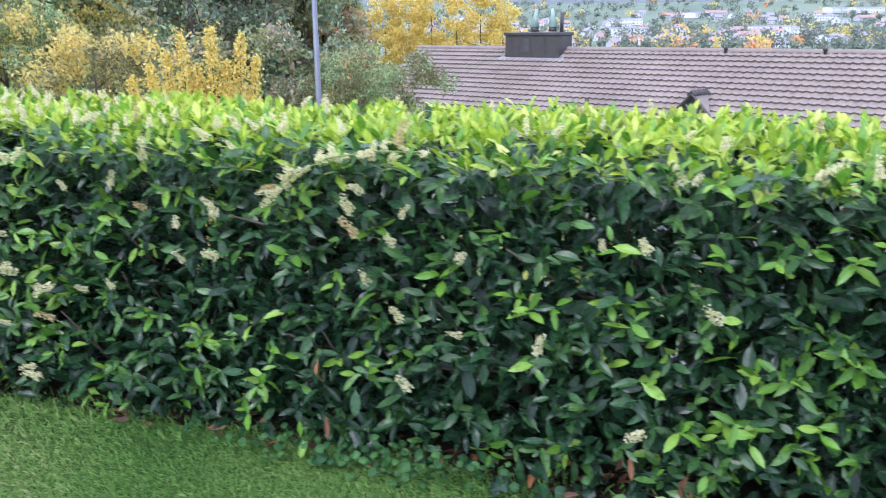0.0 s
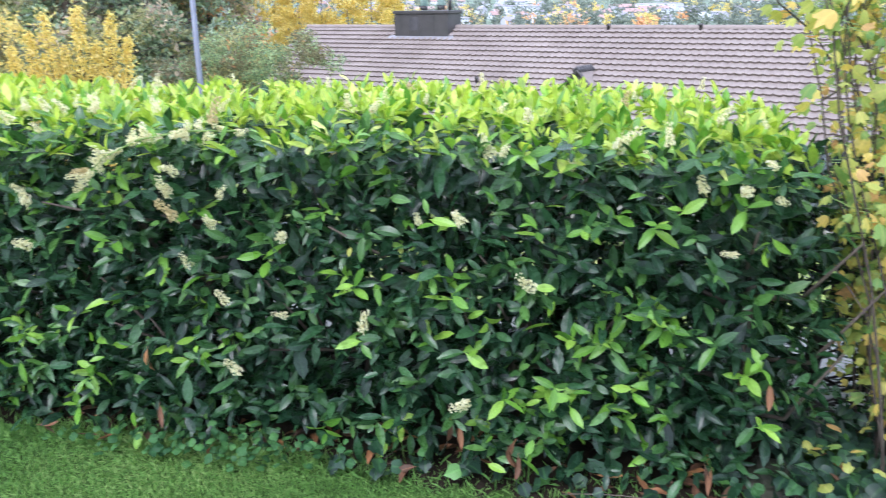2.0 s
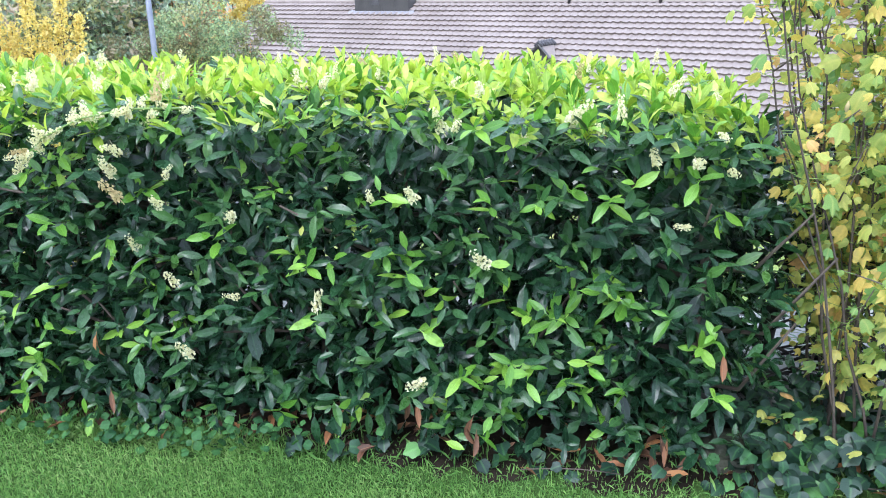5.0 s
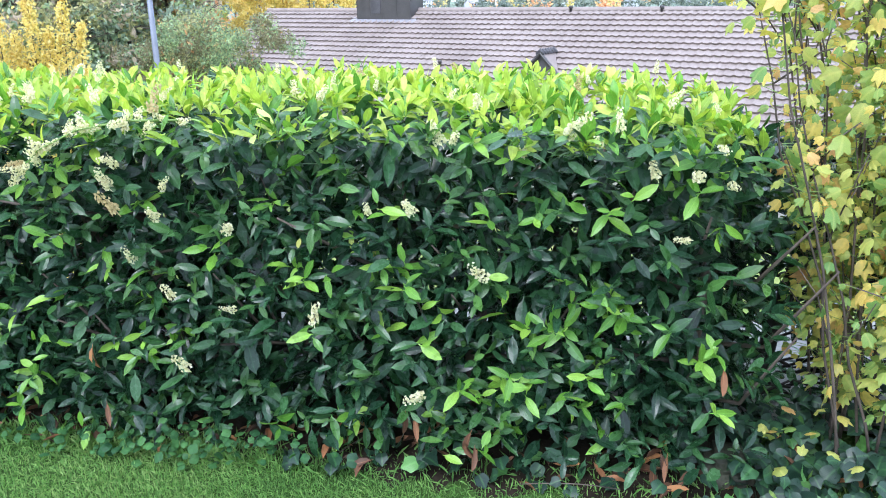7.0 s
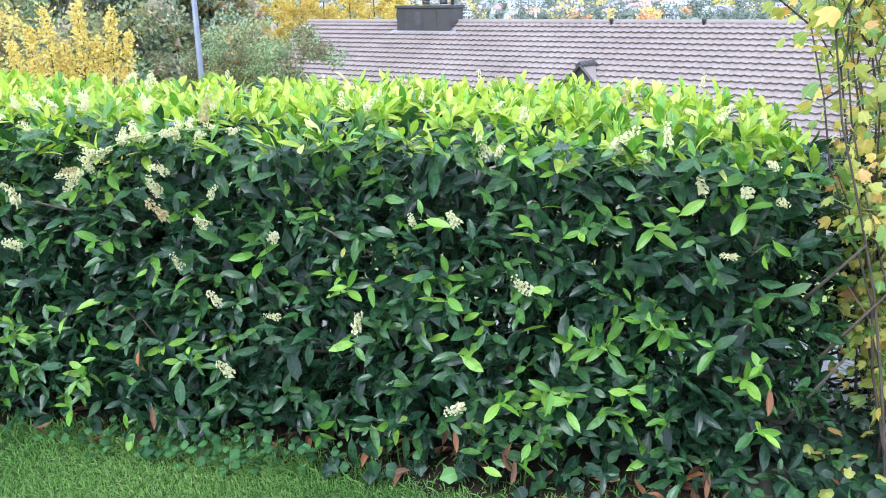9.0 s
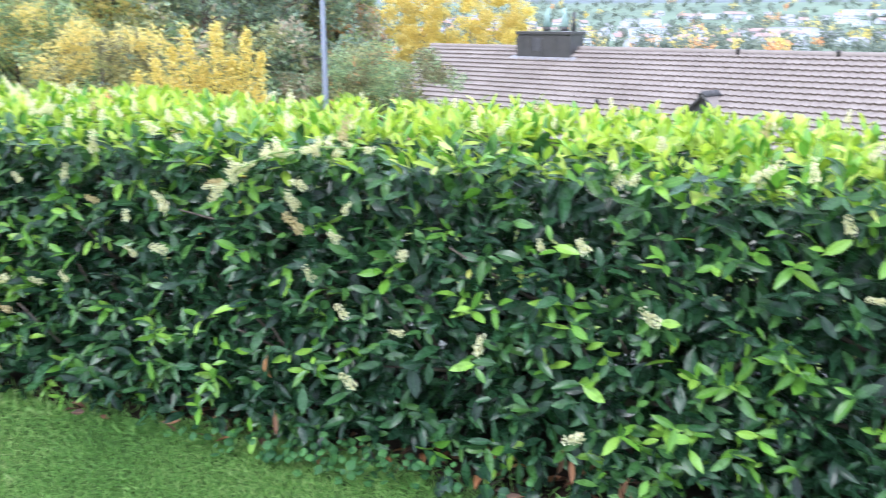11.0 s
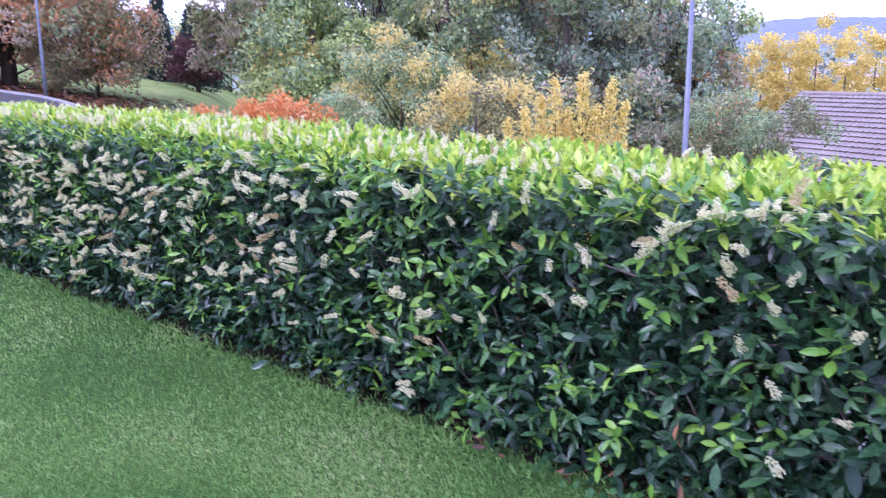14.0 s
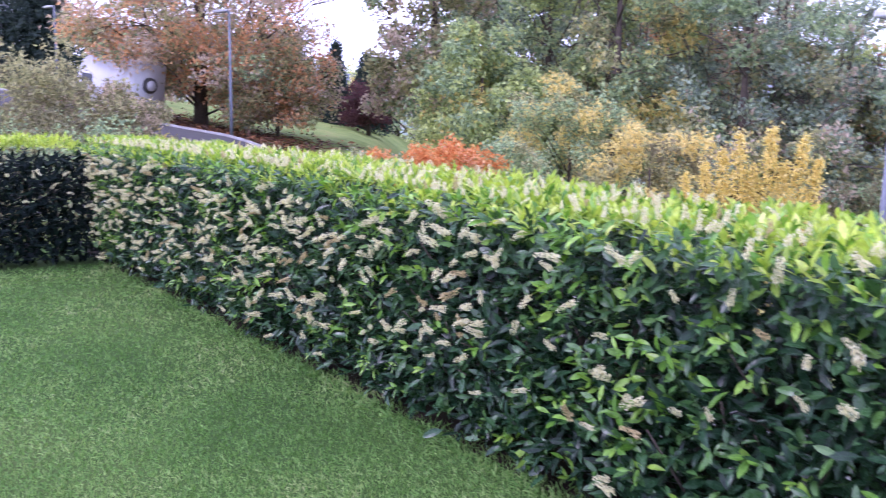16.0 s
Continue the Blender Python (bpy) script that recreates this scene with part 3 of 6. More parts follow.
# clumps of young leaves on the lawn side: x and height along the hedge
YOUNG = [(-1.48, 0.55), (-1.63, 0.51), (-1.6, 0.3), (-1.5, 0.41), (-1.18, 0.48), (-1.13, 0.4), (-1.11, 0.67), (-0.89, 0.75), (-1.67, 0.15), (-0.73, 0.19), (-1.43, 0.09), (-0.51, 0.71), (-0.44, 0.86), (-0.64, 1.02), (-0.6, 0.67), (-0.32, 0.88), (-0.14, 0.92), (-0.02, 0.88), (0.06, 0.93), (0.13, 0.91), (0.28, 0.99), (0.38, 0.94), (0.55, 0.97), (0.63, 0.9), (-0.09, 0.72), (-0.29, 0.65), (-0.18, 0.63), (-0.25, 0.49), (0.03, 0.58), (0.16, 0.54), (0.27, 0.42), (0.04, 0.39), (0.09, 0.33), (0.21, 0.34), (0.39, 0.31), (0.51, 0.56), (-0.07, 0.12), (-0.17, 0.1), (-0.12, 0.33), (0.63, 0.32), (-0.6, 0.52), (-2.64, 0.59), (-2.69, 0.52), (-2.92, 0.36), (-2.88, 0.23), (-2.13, 0.71), (-2.41, 0.79), (-1.88, 0.32), (-2.26, 0.14), (-2.13, 0.89)]
# the flower spikes that stand out on the lawn side: x and height
SPIKES = [(-1.45, 1.04), (-1.38, 1.09), (-1.3, 1.12), (-1.23, 1.13), (-1.11, 1.14), (-1.02, 1.19), (-1.14, 1.04), (-1.19, 0.96), (-1.16, 0.89), (-1, 0.97), (-1.04, 0.87), (-1.13, 0.74), (-0.8, 0.6), (-1.02, 0.61), (-0.81, 0.84), (-0.55, 0.56), (-0.98, 0.38), (-0.36, 0.92), (-0.23, 0.92), (-0.22, 0.35), (-0.15, 1.11), (-0.12, 1.12), (0.08, 1.08), (-0.05, 1.22), (0.2, 1.14), (0.28, 1.12), (0.34, 1.16), (0.44, 1.03), (0.55, 1.04), (0.63, 1.02), (0.6, 1.12), (0.54, 0.86), (-0.02, 0.74), (-1.19, 0.98), (-1.85, 0.88), (-1.72, 0.91), (-2, 0.93), (-2.15, 1), (-1.97, 1.11), (-2.35, 0.98), (-2.3, 0.6), (-2.17, 0.62), (-2.45, 0.47), (-2.67, 0.43), (-1.86, 0.74), (-1.7, 0.78), (-2.08, 1.17), (-1.72, 1.19), (-1.62, 1.16)]


def build_hedge():
    hedge = thing("hedge", "clipped cherry laurel hedge with glossy leaves and cream flower spikes", "hedge", (0, 0, 0))
    groups = {"dark": [], "mid": [], "fresh": [], "top": [], "inner": []}

    def put(kind, *arrays):
        groups[kind].append(arrays)

    # lawn side, outer layer
    x, z = rows_on_face(165, HEDGE_WEST, HEDGE_EAST, 0.08, HEDGE_TOP - 0.02)
    y = face_y(x) + 0.035 - wobble(x, z) + np.where(z < 0.3, (0.3 - z) * 0.3, 0) - 0.07 * smooth(1.03, 1.12, z) + rng.uniform(-0.02, 0.05, len(x))
    base = np.stack([x, y, z * top_z(x) / HEDGE_TOP], 1)
    out = np.tile([0.0, -1.0, 0.0], (len(x), 1))
    axis = out * 0.75 + np.array([0, 0, 0.45]) + rng.normal(0, 0.42, (len(x), 3))
    pl, tu, sc, ow = shoots(base, axis, out, 5, size=(0.042, 0.086))
    chance = np.clip(0.12 + 0.33 * smooth(1.07, 1.18, z), 0, 1)
    patch = np.array([noise.noise((a * 1.3, b * 1.6, 3.3)) for a, b in zip(x, z)])
    chance = chance + np.where(z < 0.95, np.clip(patch * 0.45, -0.05, 0.25), 0)
    chance = chance + 0.17 * smooth(-1.0, -2.3, x)
    draw = rng.uniform(0, 1, len(x))
    kind = np.where(draw < chance * 0.8, 2, np.where(draw < chance * 1.3 + 0.33, 1, 0))
    leafkind = kind[ow]
    for k, name in enumerate(("dark", "mid", "fresh")):
        s = leafkind == k
        put(name, pl[s], tu[s], sc[s])
    # young clumps that catch the eye
    if YOUNG:
        xy = np.array(YOUNG).reshape(-1, 2)
        base = np.stack([xy[:, 0], face_y(xy[:, 0]) - 0.02, xy[:, 1]], 1)
        out = np.tile([0.0, -1.0, 0.0], (len(xy), 1))
        pl, tu, sc, ow = shoots(base, out * 0.7 + np.array([0, 0, 0.5]) + rng.normal(0, 0.45, (len(xy), 3)), out, 4, size=(0.058, 0.09), open_=(35, 95))
        young = rng.uniform(0, 1, len(pl)) < 0.75
        put("fresh", pl[young], tu[young], sc[young])
        put("mid", pl[~young], tu[~young], sc[~young])
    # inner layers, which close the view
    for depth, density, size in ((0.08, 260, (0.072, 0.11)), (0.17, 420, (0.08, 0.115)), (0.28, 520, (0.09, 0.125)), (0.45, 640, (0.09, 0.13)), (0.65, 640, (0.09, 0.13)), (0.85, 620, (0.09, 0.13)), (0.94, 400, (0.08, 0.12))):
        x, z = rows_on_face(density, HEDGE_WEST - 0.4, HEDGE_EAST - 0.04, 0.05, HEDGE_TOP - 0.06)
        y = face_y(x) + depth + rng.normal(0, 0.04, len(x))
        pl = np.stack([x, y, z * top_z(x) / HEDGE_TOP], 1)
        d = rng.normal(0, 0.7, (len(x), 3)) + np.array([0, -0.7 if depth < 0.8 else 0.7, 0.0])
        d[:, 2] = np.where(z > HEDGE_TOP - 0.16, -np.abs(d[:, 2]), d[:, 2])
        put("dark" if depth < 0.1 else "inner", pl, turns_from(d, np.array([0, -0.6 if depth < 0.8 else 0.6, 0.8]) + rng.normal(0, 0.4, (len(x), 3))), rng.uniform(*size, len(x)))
    # top
    n = int(210 * (HEDGE_EAST - HEDGE_WEST + 1.0) * HEDGE_DEEP)
    x, dy = rng.uniform(HEDGE_WEST - 1.0, HEDGE_EAST, n), rng.uniform(-0.02, HEDGE_DEEP, n)
    lift = np.array([0.045 * noise.noise((a * 1.1, b * 1.3, 8)) + 0.02 * noise.noise((a * 4, b * 4, 2)) for a, b in zip(x, dy)])
    base = np.stack([x, face_y(x) + dy - 0.05 * (dy < 0.06), top_z(x) - 0.03 + lift - 0.05 * (dy < 0.1)], 1)
    axis = np.array([0, 0, 1.0]) + rng.normal(0, 0.38, (n, 3))
    axis[:, 1] -= np.where(dy < 0.15, 0.5, 0)
    out = np.tile([0.0, -0.3, 0.6], (n, 1))
    pl, tu, sc, ow = shoots(base, axis, out, 6, (0.05, 0.10), (0.046, 0.088), (10, 60), 1.0)
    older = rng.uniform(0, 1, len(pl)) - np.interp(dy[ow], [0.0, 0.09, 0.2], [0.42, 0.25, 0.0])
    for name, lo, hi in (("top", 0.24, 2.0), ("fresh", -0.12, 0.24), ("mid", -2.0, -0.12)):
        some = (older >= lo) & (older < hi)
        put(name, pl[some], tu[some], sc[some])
    n2 = n
    x, dy = rng.uniform(HEDGE_WEST - 1.0, HEDGE_EAST, n2), rng.uniform(0.02, HEDGE_DEEP, n2)
    pl = np.stack([x, face_y(x) + dy, top_z(x) - 0.10 + rng.normal(0, 0.03, n2)], 1)
    put("mid", pl, turns_from(rng.normal(0, 1, (n2, 3)), np.array([0, -0.2, 1.0]) + rng.normal(0, 0.3, (n2, 3))), rng.uniform(0.08, 0.12, n2))
    # east end
    n = 105
    dy, z = rng.uniform(0.0, HEDGE_DEEP, n), rng.uniform(0.15, 1.03, n)
    base = np.stack([HEDGE_EAST + 0.02 + rng.normal(0, 0.03, n), face_y(0) + dy, z], 1)
    out = np.tile([1.0, -0.2, 0.0], (n, 1))
    pl, tu, sc, ow = shoots(base, out + np.array([0, 0, 0.4]) + rng.normal(0, 0.4, (n, 3)), out, 6)
    lit = rng.uniform(0, 1, len(pl)) < 0.3
    put("dark", pl[~lit], tu[~lit], sc[~lit])
    put("mid", pl[lit], tu[lit], sc[lit])

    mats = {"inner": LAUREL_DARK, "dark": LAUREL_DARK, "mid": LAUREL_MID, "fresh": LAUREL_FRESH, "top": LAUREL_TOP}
    words = {"inner": "deep green leaves inside the hedge", "dark": "deep green older leaves", "mid": "mid-green leaves", "fresh": "light green young leaves", "top": "yellow-green young leaves on the clipped top"}
    singles = 0
    for name in ("fresh", "mid", "dark", "top", "inner"):
        pl, tu, sc = (np.concatenate([g[k] for g in groups[name]]) for k in range(3))
        limit = {"fresh": 170, "mid": 130, "dark": 0, "top": 0, "inner": 0}[name]
        near = (pl[:, 0] > -1.6) & (pl[:, 0] < 0.75) & (pl[:, 2] < 1.12) & (pl[:, 1] < 2.46)
        picked = np.flatnonzero(near)[:limit]
        rest = np.ones(len(pl), bool)
        rest[picked] = False
        shapes = {"dark": LAUREL, "inner": LAUREL_INNER, "top": LAUREL_BROAD}.get(name, LAUREL_BROAD)
        west = pl[:, 0] < -4.2
        soup = scatter_leaves(Soup(), pl[rest & ~west], tu[rest & ~west], sc[rest & ~west], shapes)
        scatter_leaves(soup, pl[rest & west], tu[rest & west], sc[rest & west], LAUREL_INNER if name == "inner" else LAUREL_FAR)
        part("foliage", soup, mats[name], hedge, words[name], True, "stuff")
        if limit:
            data = [Soup().add(*t).mesh("leaf", mats[name], True) for t in LAUREL_BROAD]
            for k in picked:
                ob = part("leaf", data[singles % len(data)], None, hedge)
                m = Matrix(tu[k].tolist()).to_4x4()
                ob.matrix_local = Matrix.Translation(pl[k]) @ m @ Matrix.Diagonal((*([sc[k]] * 3), 1))
                singles += 1

    # stems inside
    soup = Soup()
    for k in range(46):
        sx = HEDGE_WEST + 0.2 + (HEDGE_EAST - HEDGE_WEST - 0.35) * k / 45 + rng.normal(0, 0.05)
        sy = float(face_y(sx)) + 0.42 + rng.normal(0, 0.07)
        soup.tube([(sx, sy, -0.03), (sx + rng.normal(0, 0.03), sy, 0.3), (sx + rng.normal(0, 0.1), sy + rng.normal(0, 0.06), 0.75)], [0.028, 0.022, 0.014], 6)
        for j in range(7):
            z0 = rng.uniform(0.15, 0.8)
            tip = np.array([sx + rng.normal(0, 0.22), sy + rng.choice([-1, 1, -1]) * rng.uniform(0.2, 0.42), z0 + rng.uniform(0.1, 0.42)])
            soup.tube([(sx, sy, z0), (sx * 0.4 + tip[0] * 0.6, sy * 0.5 + tip[1] * 0.5, z0 + 0.06), tip], [0.011, 0.007, 0.003], 4)
    part("branch_work", soup, TWIG, hedge, "brown stems and twigs inside the hedge", True, "stuff")

    # flower spikes: few in the east, crowded in the west
    def many(x, z):
        return np.interp(x, [-10, -6, -4.5, -3, -2.2, -1, 0.7], [0.80, 0.60, 0.44, 0.40, 0.26, 0.06, 0.05]) * np.where(z < 0.35, 0.35, 1.0) * np.clip(0.12 + z * 0.85, 0, 1)

    x, z = rows_on_face(150, HEDGE_WEST + 0.1, HEDGE_EAST - 0.05, 0.15, 1.2, many)
    if SPIKES:
        far = x < -2.4
        xy = np.array(SPIKES)
        x, z = np.concatenate([xy[:, 0], x[far]]), np.concatenate([xy[:, 1], z[far]])
    y = face_y(x) - 0.05 - rng.uniform(0, 0.05, len(x))
    pl = np.stack([x, y, z], 1)
    d = np.array([-0.55, -0.5, 0.05]) + rng.normal(0, 0.42, (len(x), 3))
    d = np.where((x > -2.4)[:, None], d * [0.6, 0.8, 1.0] + [0.1, 0.0, 0.55], d)
    nt = int(60 * (HEDGE_EAST - HEDGE_WEST) * HEDGE_DEEP)
    xt, dt = rng.uniform(HEDGE_WEST, HEDGE_EAST, nt), HEDGE_DEEP * rng.uniform(0, 1, nt) ** 1.4
    keep = rng.uniform(0, 1, nt) < np.interp(xt, [-10, -4, -2, -1, 0.7], [1, 0.85, 0.5, 0.2, 0.12])
    xt, dt = xt[keep], dt[keep]
    pl = np.concatenate([pl, np.stack([xt, face_y(xt) + dt, top_z(xt) + 0.035], 1)])
    d = np.concatenate([d, np.array([0, -0.1, 1.0]) + rng.normal(0, 0.3, (len(xt), 3))])
    tu = turns_from(d, rng.normal(0, 1, (len(d), 3)))
    sc = rng.uniform(0.045, 0.085, len(d))
    sc = np.where(pl[:, 0] > -2.4, sc * 0.98, sc * 1.1)
    sc[len(x):] *= 0.75
    slim = np.where(pl[:, 0] > -2.4, 1.0, 0.88)
    order = np.argsort(-pl[:, 0])
    pl, tu, sc, slim = pl[order], tu[order], sc[order], slim[order]
    old = rng.uniform(0, 1, len(pl)) < np.interp(pl[:, 0], [-10, -2.4], [0.12, 0.10])
    for which, mat, word, limit in ((~old, PETAL, "cream-white flower spike", 230), (old, FADED, "faded beige flower spike", 60)):
        p, t, s, thin = pl[which], tu[which], sc[which], slim[which]
        data = [Soup().add(*r).mesh("flower_spike", mat) for r in RACEMES]
        for k in range(min(limit, len(p))):
            ob = part("flower_spike", data[k % 3], None, hedge, word)
            ob.matrix_local = Matrix.Translation(p[k]) @ Matrix(t[k].tolist()).to_4x4() @ Matrix.Diagonal((s[k] * thin[k], s[k] * rng.uniform(0.8, 1.2), s[k] * thin[k], 1))
        if len(p) > limit:
            soup = Soup()
            for q in range(3):
                soup.scatter(RACEMES[q], p[limit + q::3], t[limit + q::3], s[limit + q::3][:, None] * np.stack([thin[limit + q::3], np.ones(len(thin[limit + q::3])), thin[limit + q::3]], 1))
            part("blossom", soup, mat, hedge, word, False, "stuff")
    # a flowering twig that arches out of the lawn side
    arch = [np.array([x, float(face_y(x)) - 0.10 + dy, z]) for x, z, dy in ((-0.96, 1.17, 0.08), (-1.1, 1.175, 0.03), (-1.25, 1.15, 0.0), (-1.38, 1.09, -0.01), (-1.47, 1.01, 0.0))]
    part("twig", Soup().tube(arch, [0.004, 0.0035, 0.003, 0.0025, 0.0015], 6), STALK, hedge, "arching green flower twig", True)
    data = [Soup().add(*r).mesh("flower_spike", PETAL) for r in RACEMES]
    for k in range(17):
        t = k / 16 * 3.999
        at = arch[int(t)] + (arch[int(t) + 1] - arch[int(t)]) * (t % 1)
        way = arch[int(t) + 1] - arch[int(t)]
        way = way / np.linalg.norm(way) * 0.7 + rng.normal(0, 0.5, 3)
        ob = part("flower_spike", data[k % 3], None, hedge, "cream-white flower spike")
        ob.matrix_local = Matrix.Translation(at) @ Matrix(turns_from(way[None], rng.normal(0, 1, (1, 3)))[0].tolist()).to_4x4() @ Matrix.Diagonal((*([rng.uniform(0.042, 0.062)] * 3), 1))
    # a few yellowed leaves among the green
    data = Soup().add(*LAUREL_BROAD[0]).mesh("yellowed_leaf", YELLOW_LEAF, True)
    for x, z in ((-0.62, 0.80), (-0.60, 0.72), (-0.40, 0.80), (-0.38, 0.76), (-0.45, 0.82), (-1.30, 0.66)):
        ob = part("yellowed_leaf", data, None, hedge, "yellowed leaf")
        m = turns_from(rng.normal(0, 0.5, (1, 3)) + np.array([[0.3, -0.3, -0.8]]), np.array([[0, -1.0, 0.3]]))[0]
        ob.matrix_local = Matrix.Translation((x, float(face_y(x)) + 0.02, z)) @ Matrix(m.tolist()).to_4x4() @ Matrix.Diagonal((*([0.045] * 3), 1))
    # dead leaves hanging low
    data = [Soup().add(*laurel_leaf(dr, 1.3, tw, 0.13)).mesh("dead_leaf", DEAD_LEAF, True) for dr, tw in ((0.3, 0.5), (-0.2, -0.7))]
    for k, (x, z) in enumerate([(-0.29, 0.20), (-0.26, 0.19), (-0.10, 0.12), (-0.07, 0.10), (-0.08, 0.15), (-1.34, 0.15), (-1.36, 0.36), (0.52, 0.12), (0.50, 0.13), (0.66, 0.42)]):
        ob = part("dead_leaf", data[k % 2], None, hedge, "withered orange-brown leaf")
        m = turns_from(np.array([[rng.normal(0, 0.3), -0.2, -1.0]]), np.array([[rng.normal(0, 0.5), -1.0, 0.1]]))[0]
        ob.matrix_local = Matrix.Translation((x, float(face_y(x)) - 0.03, z + 0.05)) @ Matrix(m.tolist()).to_4x4() @ Matrix.Diagonal((*([0.08] * 3), 1))


build_hedge()


def build_cross_hedge():
    """The hedge's return at the west end of the lawn: its face looks east."""
    hedge = thing("hedge", "clipped laurel hedge closing the far end of the lawn, its face painted in shade", "hedge", (0, 0, 0))
    x0, y0, y1 = -10.0, -4.0, 2.1
    soup, top = Soup(), Soup()
    n = int(60 * (y1 - y0) * 1.15)
    y, z = rng.uniform(y0, y1, n), rng.uniform(0.08, HEDGE_TOP + 0.05, n)
    base = np.stack([x0 + wobble(y, z), y, z], 1)
    out = np.tile([1.0, 0.0, 0.0], (n, 1))
    pl, tu, sc, _ = shoots(base, out * 0.75 + np.array([0, 0, 0.35]) + rng.normal(0, 0.42, (n, 3)), out, 5)
    scatter_leaves(soup, pl, tu, sc, LAUREL_FAR)
    for depth in (0.1, 0.2, 0.34, 0.6):
        n = int(500 * (y1 - y0) * 1.15)
        pl = np.stack([x0 - depth + rng.normal(0, 0.04, n), rng.uniform(y0, y1, n), rng.uniform(0.05, HEDGE_TOP - 0.02, n)], 1)
        scatter_leaves(soup, pl, shapes=LAUREL_INNER, turn=turns_from(rng.normal(0, 0.7, (n, 3)) + np.array([0.7, 0, 0]), np.array([0.6, 0, 0.8]) + rng.normal(0, 0.4, (n, 3))), scale=rng.uniform(0.09, 0.13, n))
    n = int(100 * (y1 - y0 - 0.2) * 0.95)
    base = np.stack([x0 - rng.uniform(0, 0.95, n), rng.uniform(y0, y1 - 0.2, n), HEDGE_TOP + 0.07 + rng.normal(0, 0.02, n)], 1)
    pl, tu, sc, _ = shoots(base, np.array([0, 0, 1.0]) + rng.normal(0, 0.3, (n, 3)), np.tile([0.3, 0, 0.6], (n, 1)), 6, (0.05, 0.11), (0.07, 0.1), (8, 50), 1.0)
    scatter_leaves(top, pl, tu, sc, LAUREL_FAR)
    # the east face takes the darkened leaf, so its shade is in the colour
    part("foliage", soup, LAUREL_SHADED, hedge, "laurel leaves with the face's shade in their colour", True, "stuff")
    part("foliage", top, LAUREL_TOP, hedge, "yellow-green young leaves on the clipped top", True, "stuff")
    stems = Soup()
    for k in range(20):
        sy = y0 + 0.2 + 0.29 * k
        stems.tube([(x0 - 0.4, sy, -0.03), (x0 - 0.38, sy + 0.03, 0.5), (x0 - 0.3, sy, 0.9)], [0.03, 0.02, 0.01], 6)
    part("branch_work", stems, TWIG, hedge, "brown stems", True, "stuff")
    n = 18
    soup = Soup()
    pl = np.stack([np.full(n, x0 + 0.06), rng.uniform(0.6, y1, n), rng.uniform(0.6, 1.2, n)], 1)
    soup.scatter(RACEMES[0], pl, turns_from(rng.normal(0, 0.6, (n, 3)) + np.array([0.5, 0, 0.3]), rng.normal(0, 1, (n, 3))), rng.uniform(0.05, 0.08, n))
    part("blossom", soup, PETAL, hedge, "cream-white flower spikes", False, "stuff")


build_cross_hedge()


# ---- the lawn ----
def build_lawn():
    blade = (np.array([(-0.5, 0, 0), (0.5, 0, 0), (0.22, 0.12, 0.6), (0, 0.45, 1.0)]), [(0, 1, 2), (0, 2, 3)], np.array([(0, 0), (0, 0), (0, 0.6), (0, 1)]))
    soup = Soup()
    n = 590000
    r, a = 1.6 * np.exp(rng.uniform(0, 1, n) ** 1.3 * math.log(11.5 / 1.6)), np.radians(rng.uniform(-92, 32, n))
    x, y = -0.2 + r * np.sin(a), 0.1 + r * np.cos(a)
    bare = 0.19 * smooth(-1.2, -0.2, x)
    edge = face_y(x) + 0.16 - y
    keep = (edge > 0) & (x > -9.95) & (rng.uniform(0, 1, n) < np.clip((edge - bare) * 5 + 0.3, 0.14, 1) * smooth(1.5, 2.1, r) * smooth(34, 26, np.degrees(a)) * smooth(-94, -87, np.degrees(a)))
    x, y, r, edge = x[keep], y[keep], r[keep], edge[keep]
    n = len(x)
    w = rng.uniform(0, 2 * math.pi, n)
    lean = rng.normal(0.45, 0.7, n)
    c, s = np.cos(w), np.sin(w)
    zero, one = np.zeros(n), np.ones(n)
    spin = np.stack([np.stack([c, -s, zero], 1), np.stack([s, c, zero], 1), np.stack([zero, zero, one], 1)], 1)
    tip = np.stack([np.stack([one, zero, zero], 1), np.stack([zero, np.cos(lean), np.sin(lean)], 1), np.stack([zero, -np.sin(lean), np.cos(lean)], 1)], 1)
    tall = (0.018 + 0.0012 * r) * rng.uniform(0.5, 1.35, n) * np.where(edge < 0.2, rng.uniform(0.9, 2.4, n), 1.0)
    sizes = np.stack([0.00105 * r ** 1.1 * rng.uniform(0.7, 1.5, n), tall, tall], 1)
    soup.scatter(blade, np.stack([x, y, np.zeros(n)], 1), spin @ tip, sizes)
    tagged(new("lawn_grass", soup.mesh("lawn_grass", GRASS)), "short mown green lawn grass with yellowish patches", "grass", kind="stuff")


build_lawn()


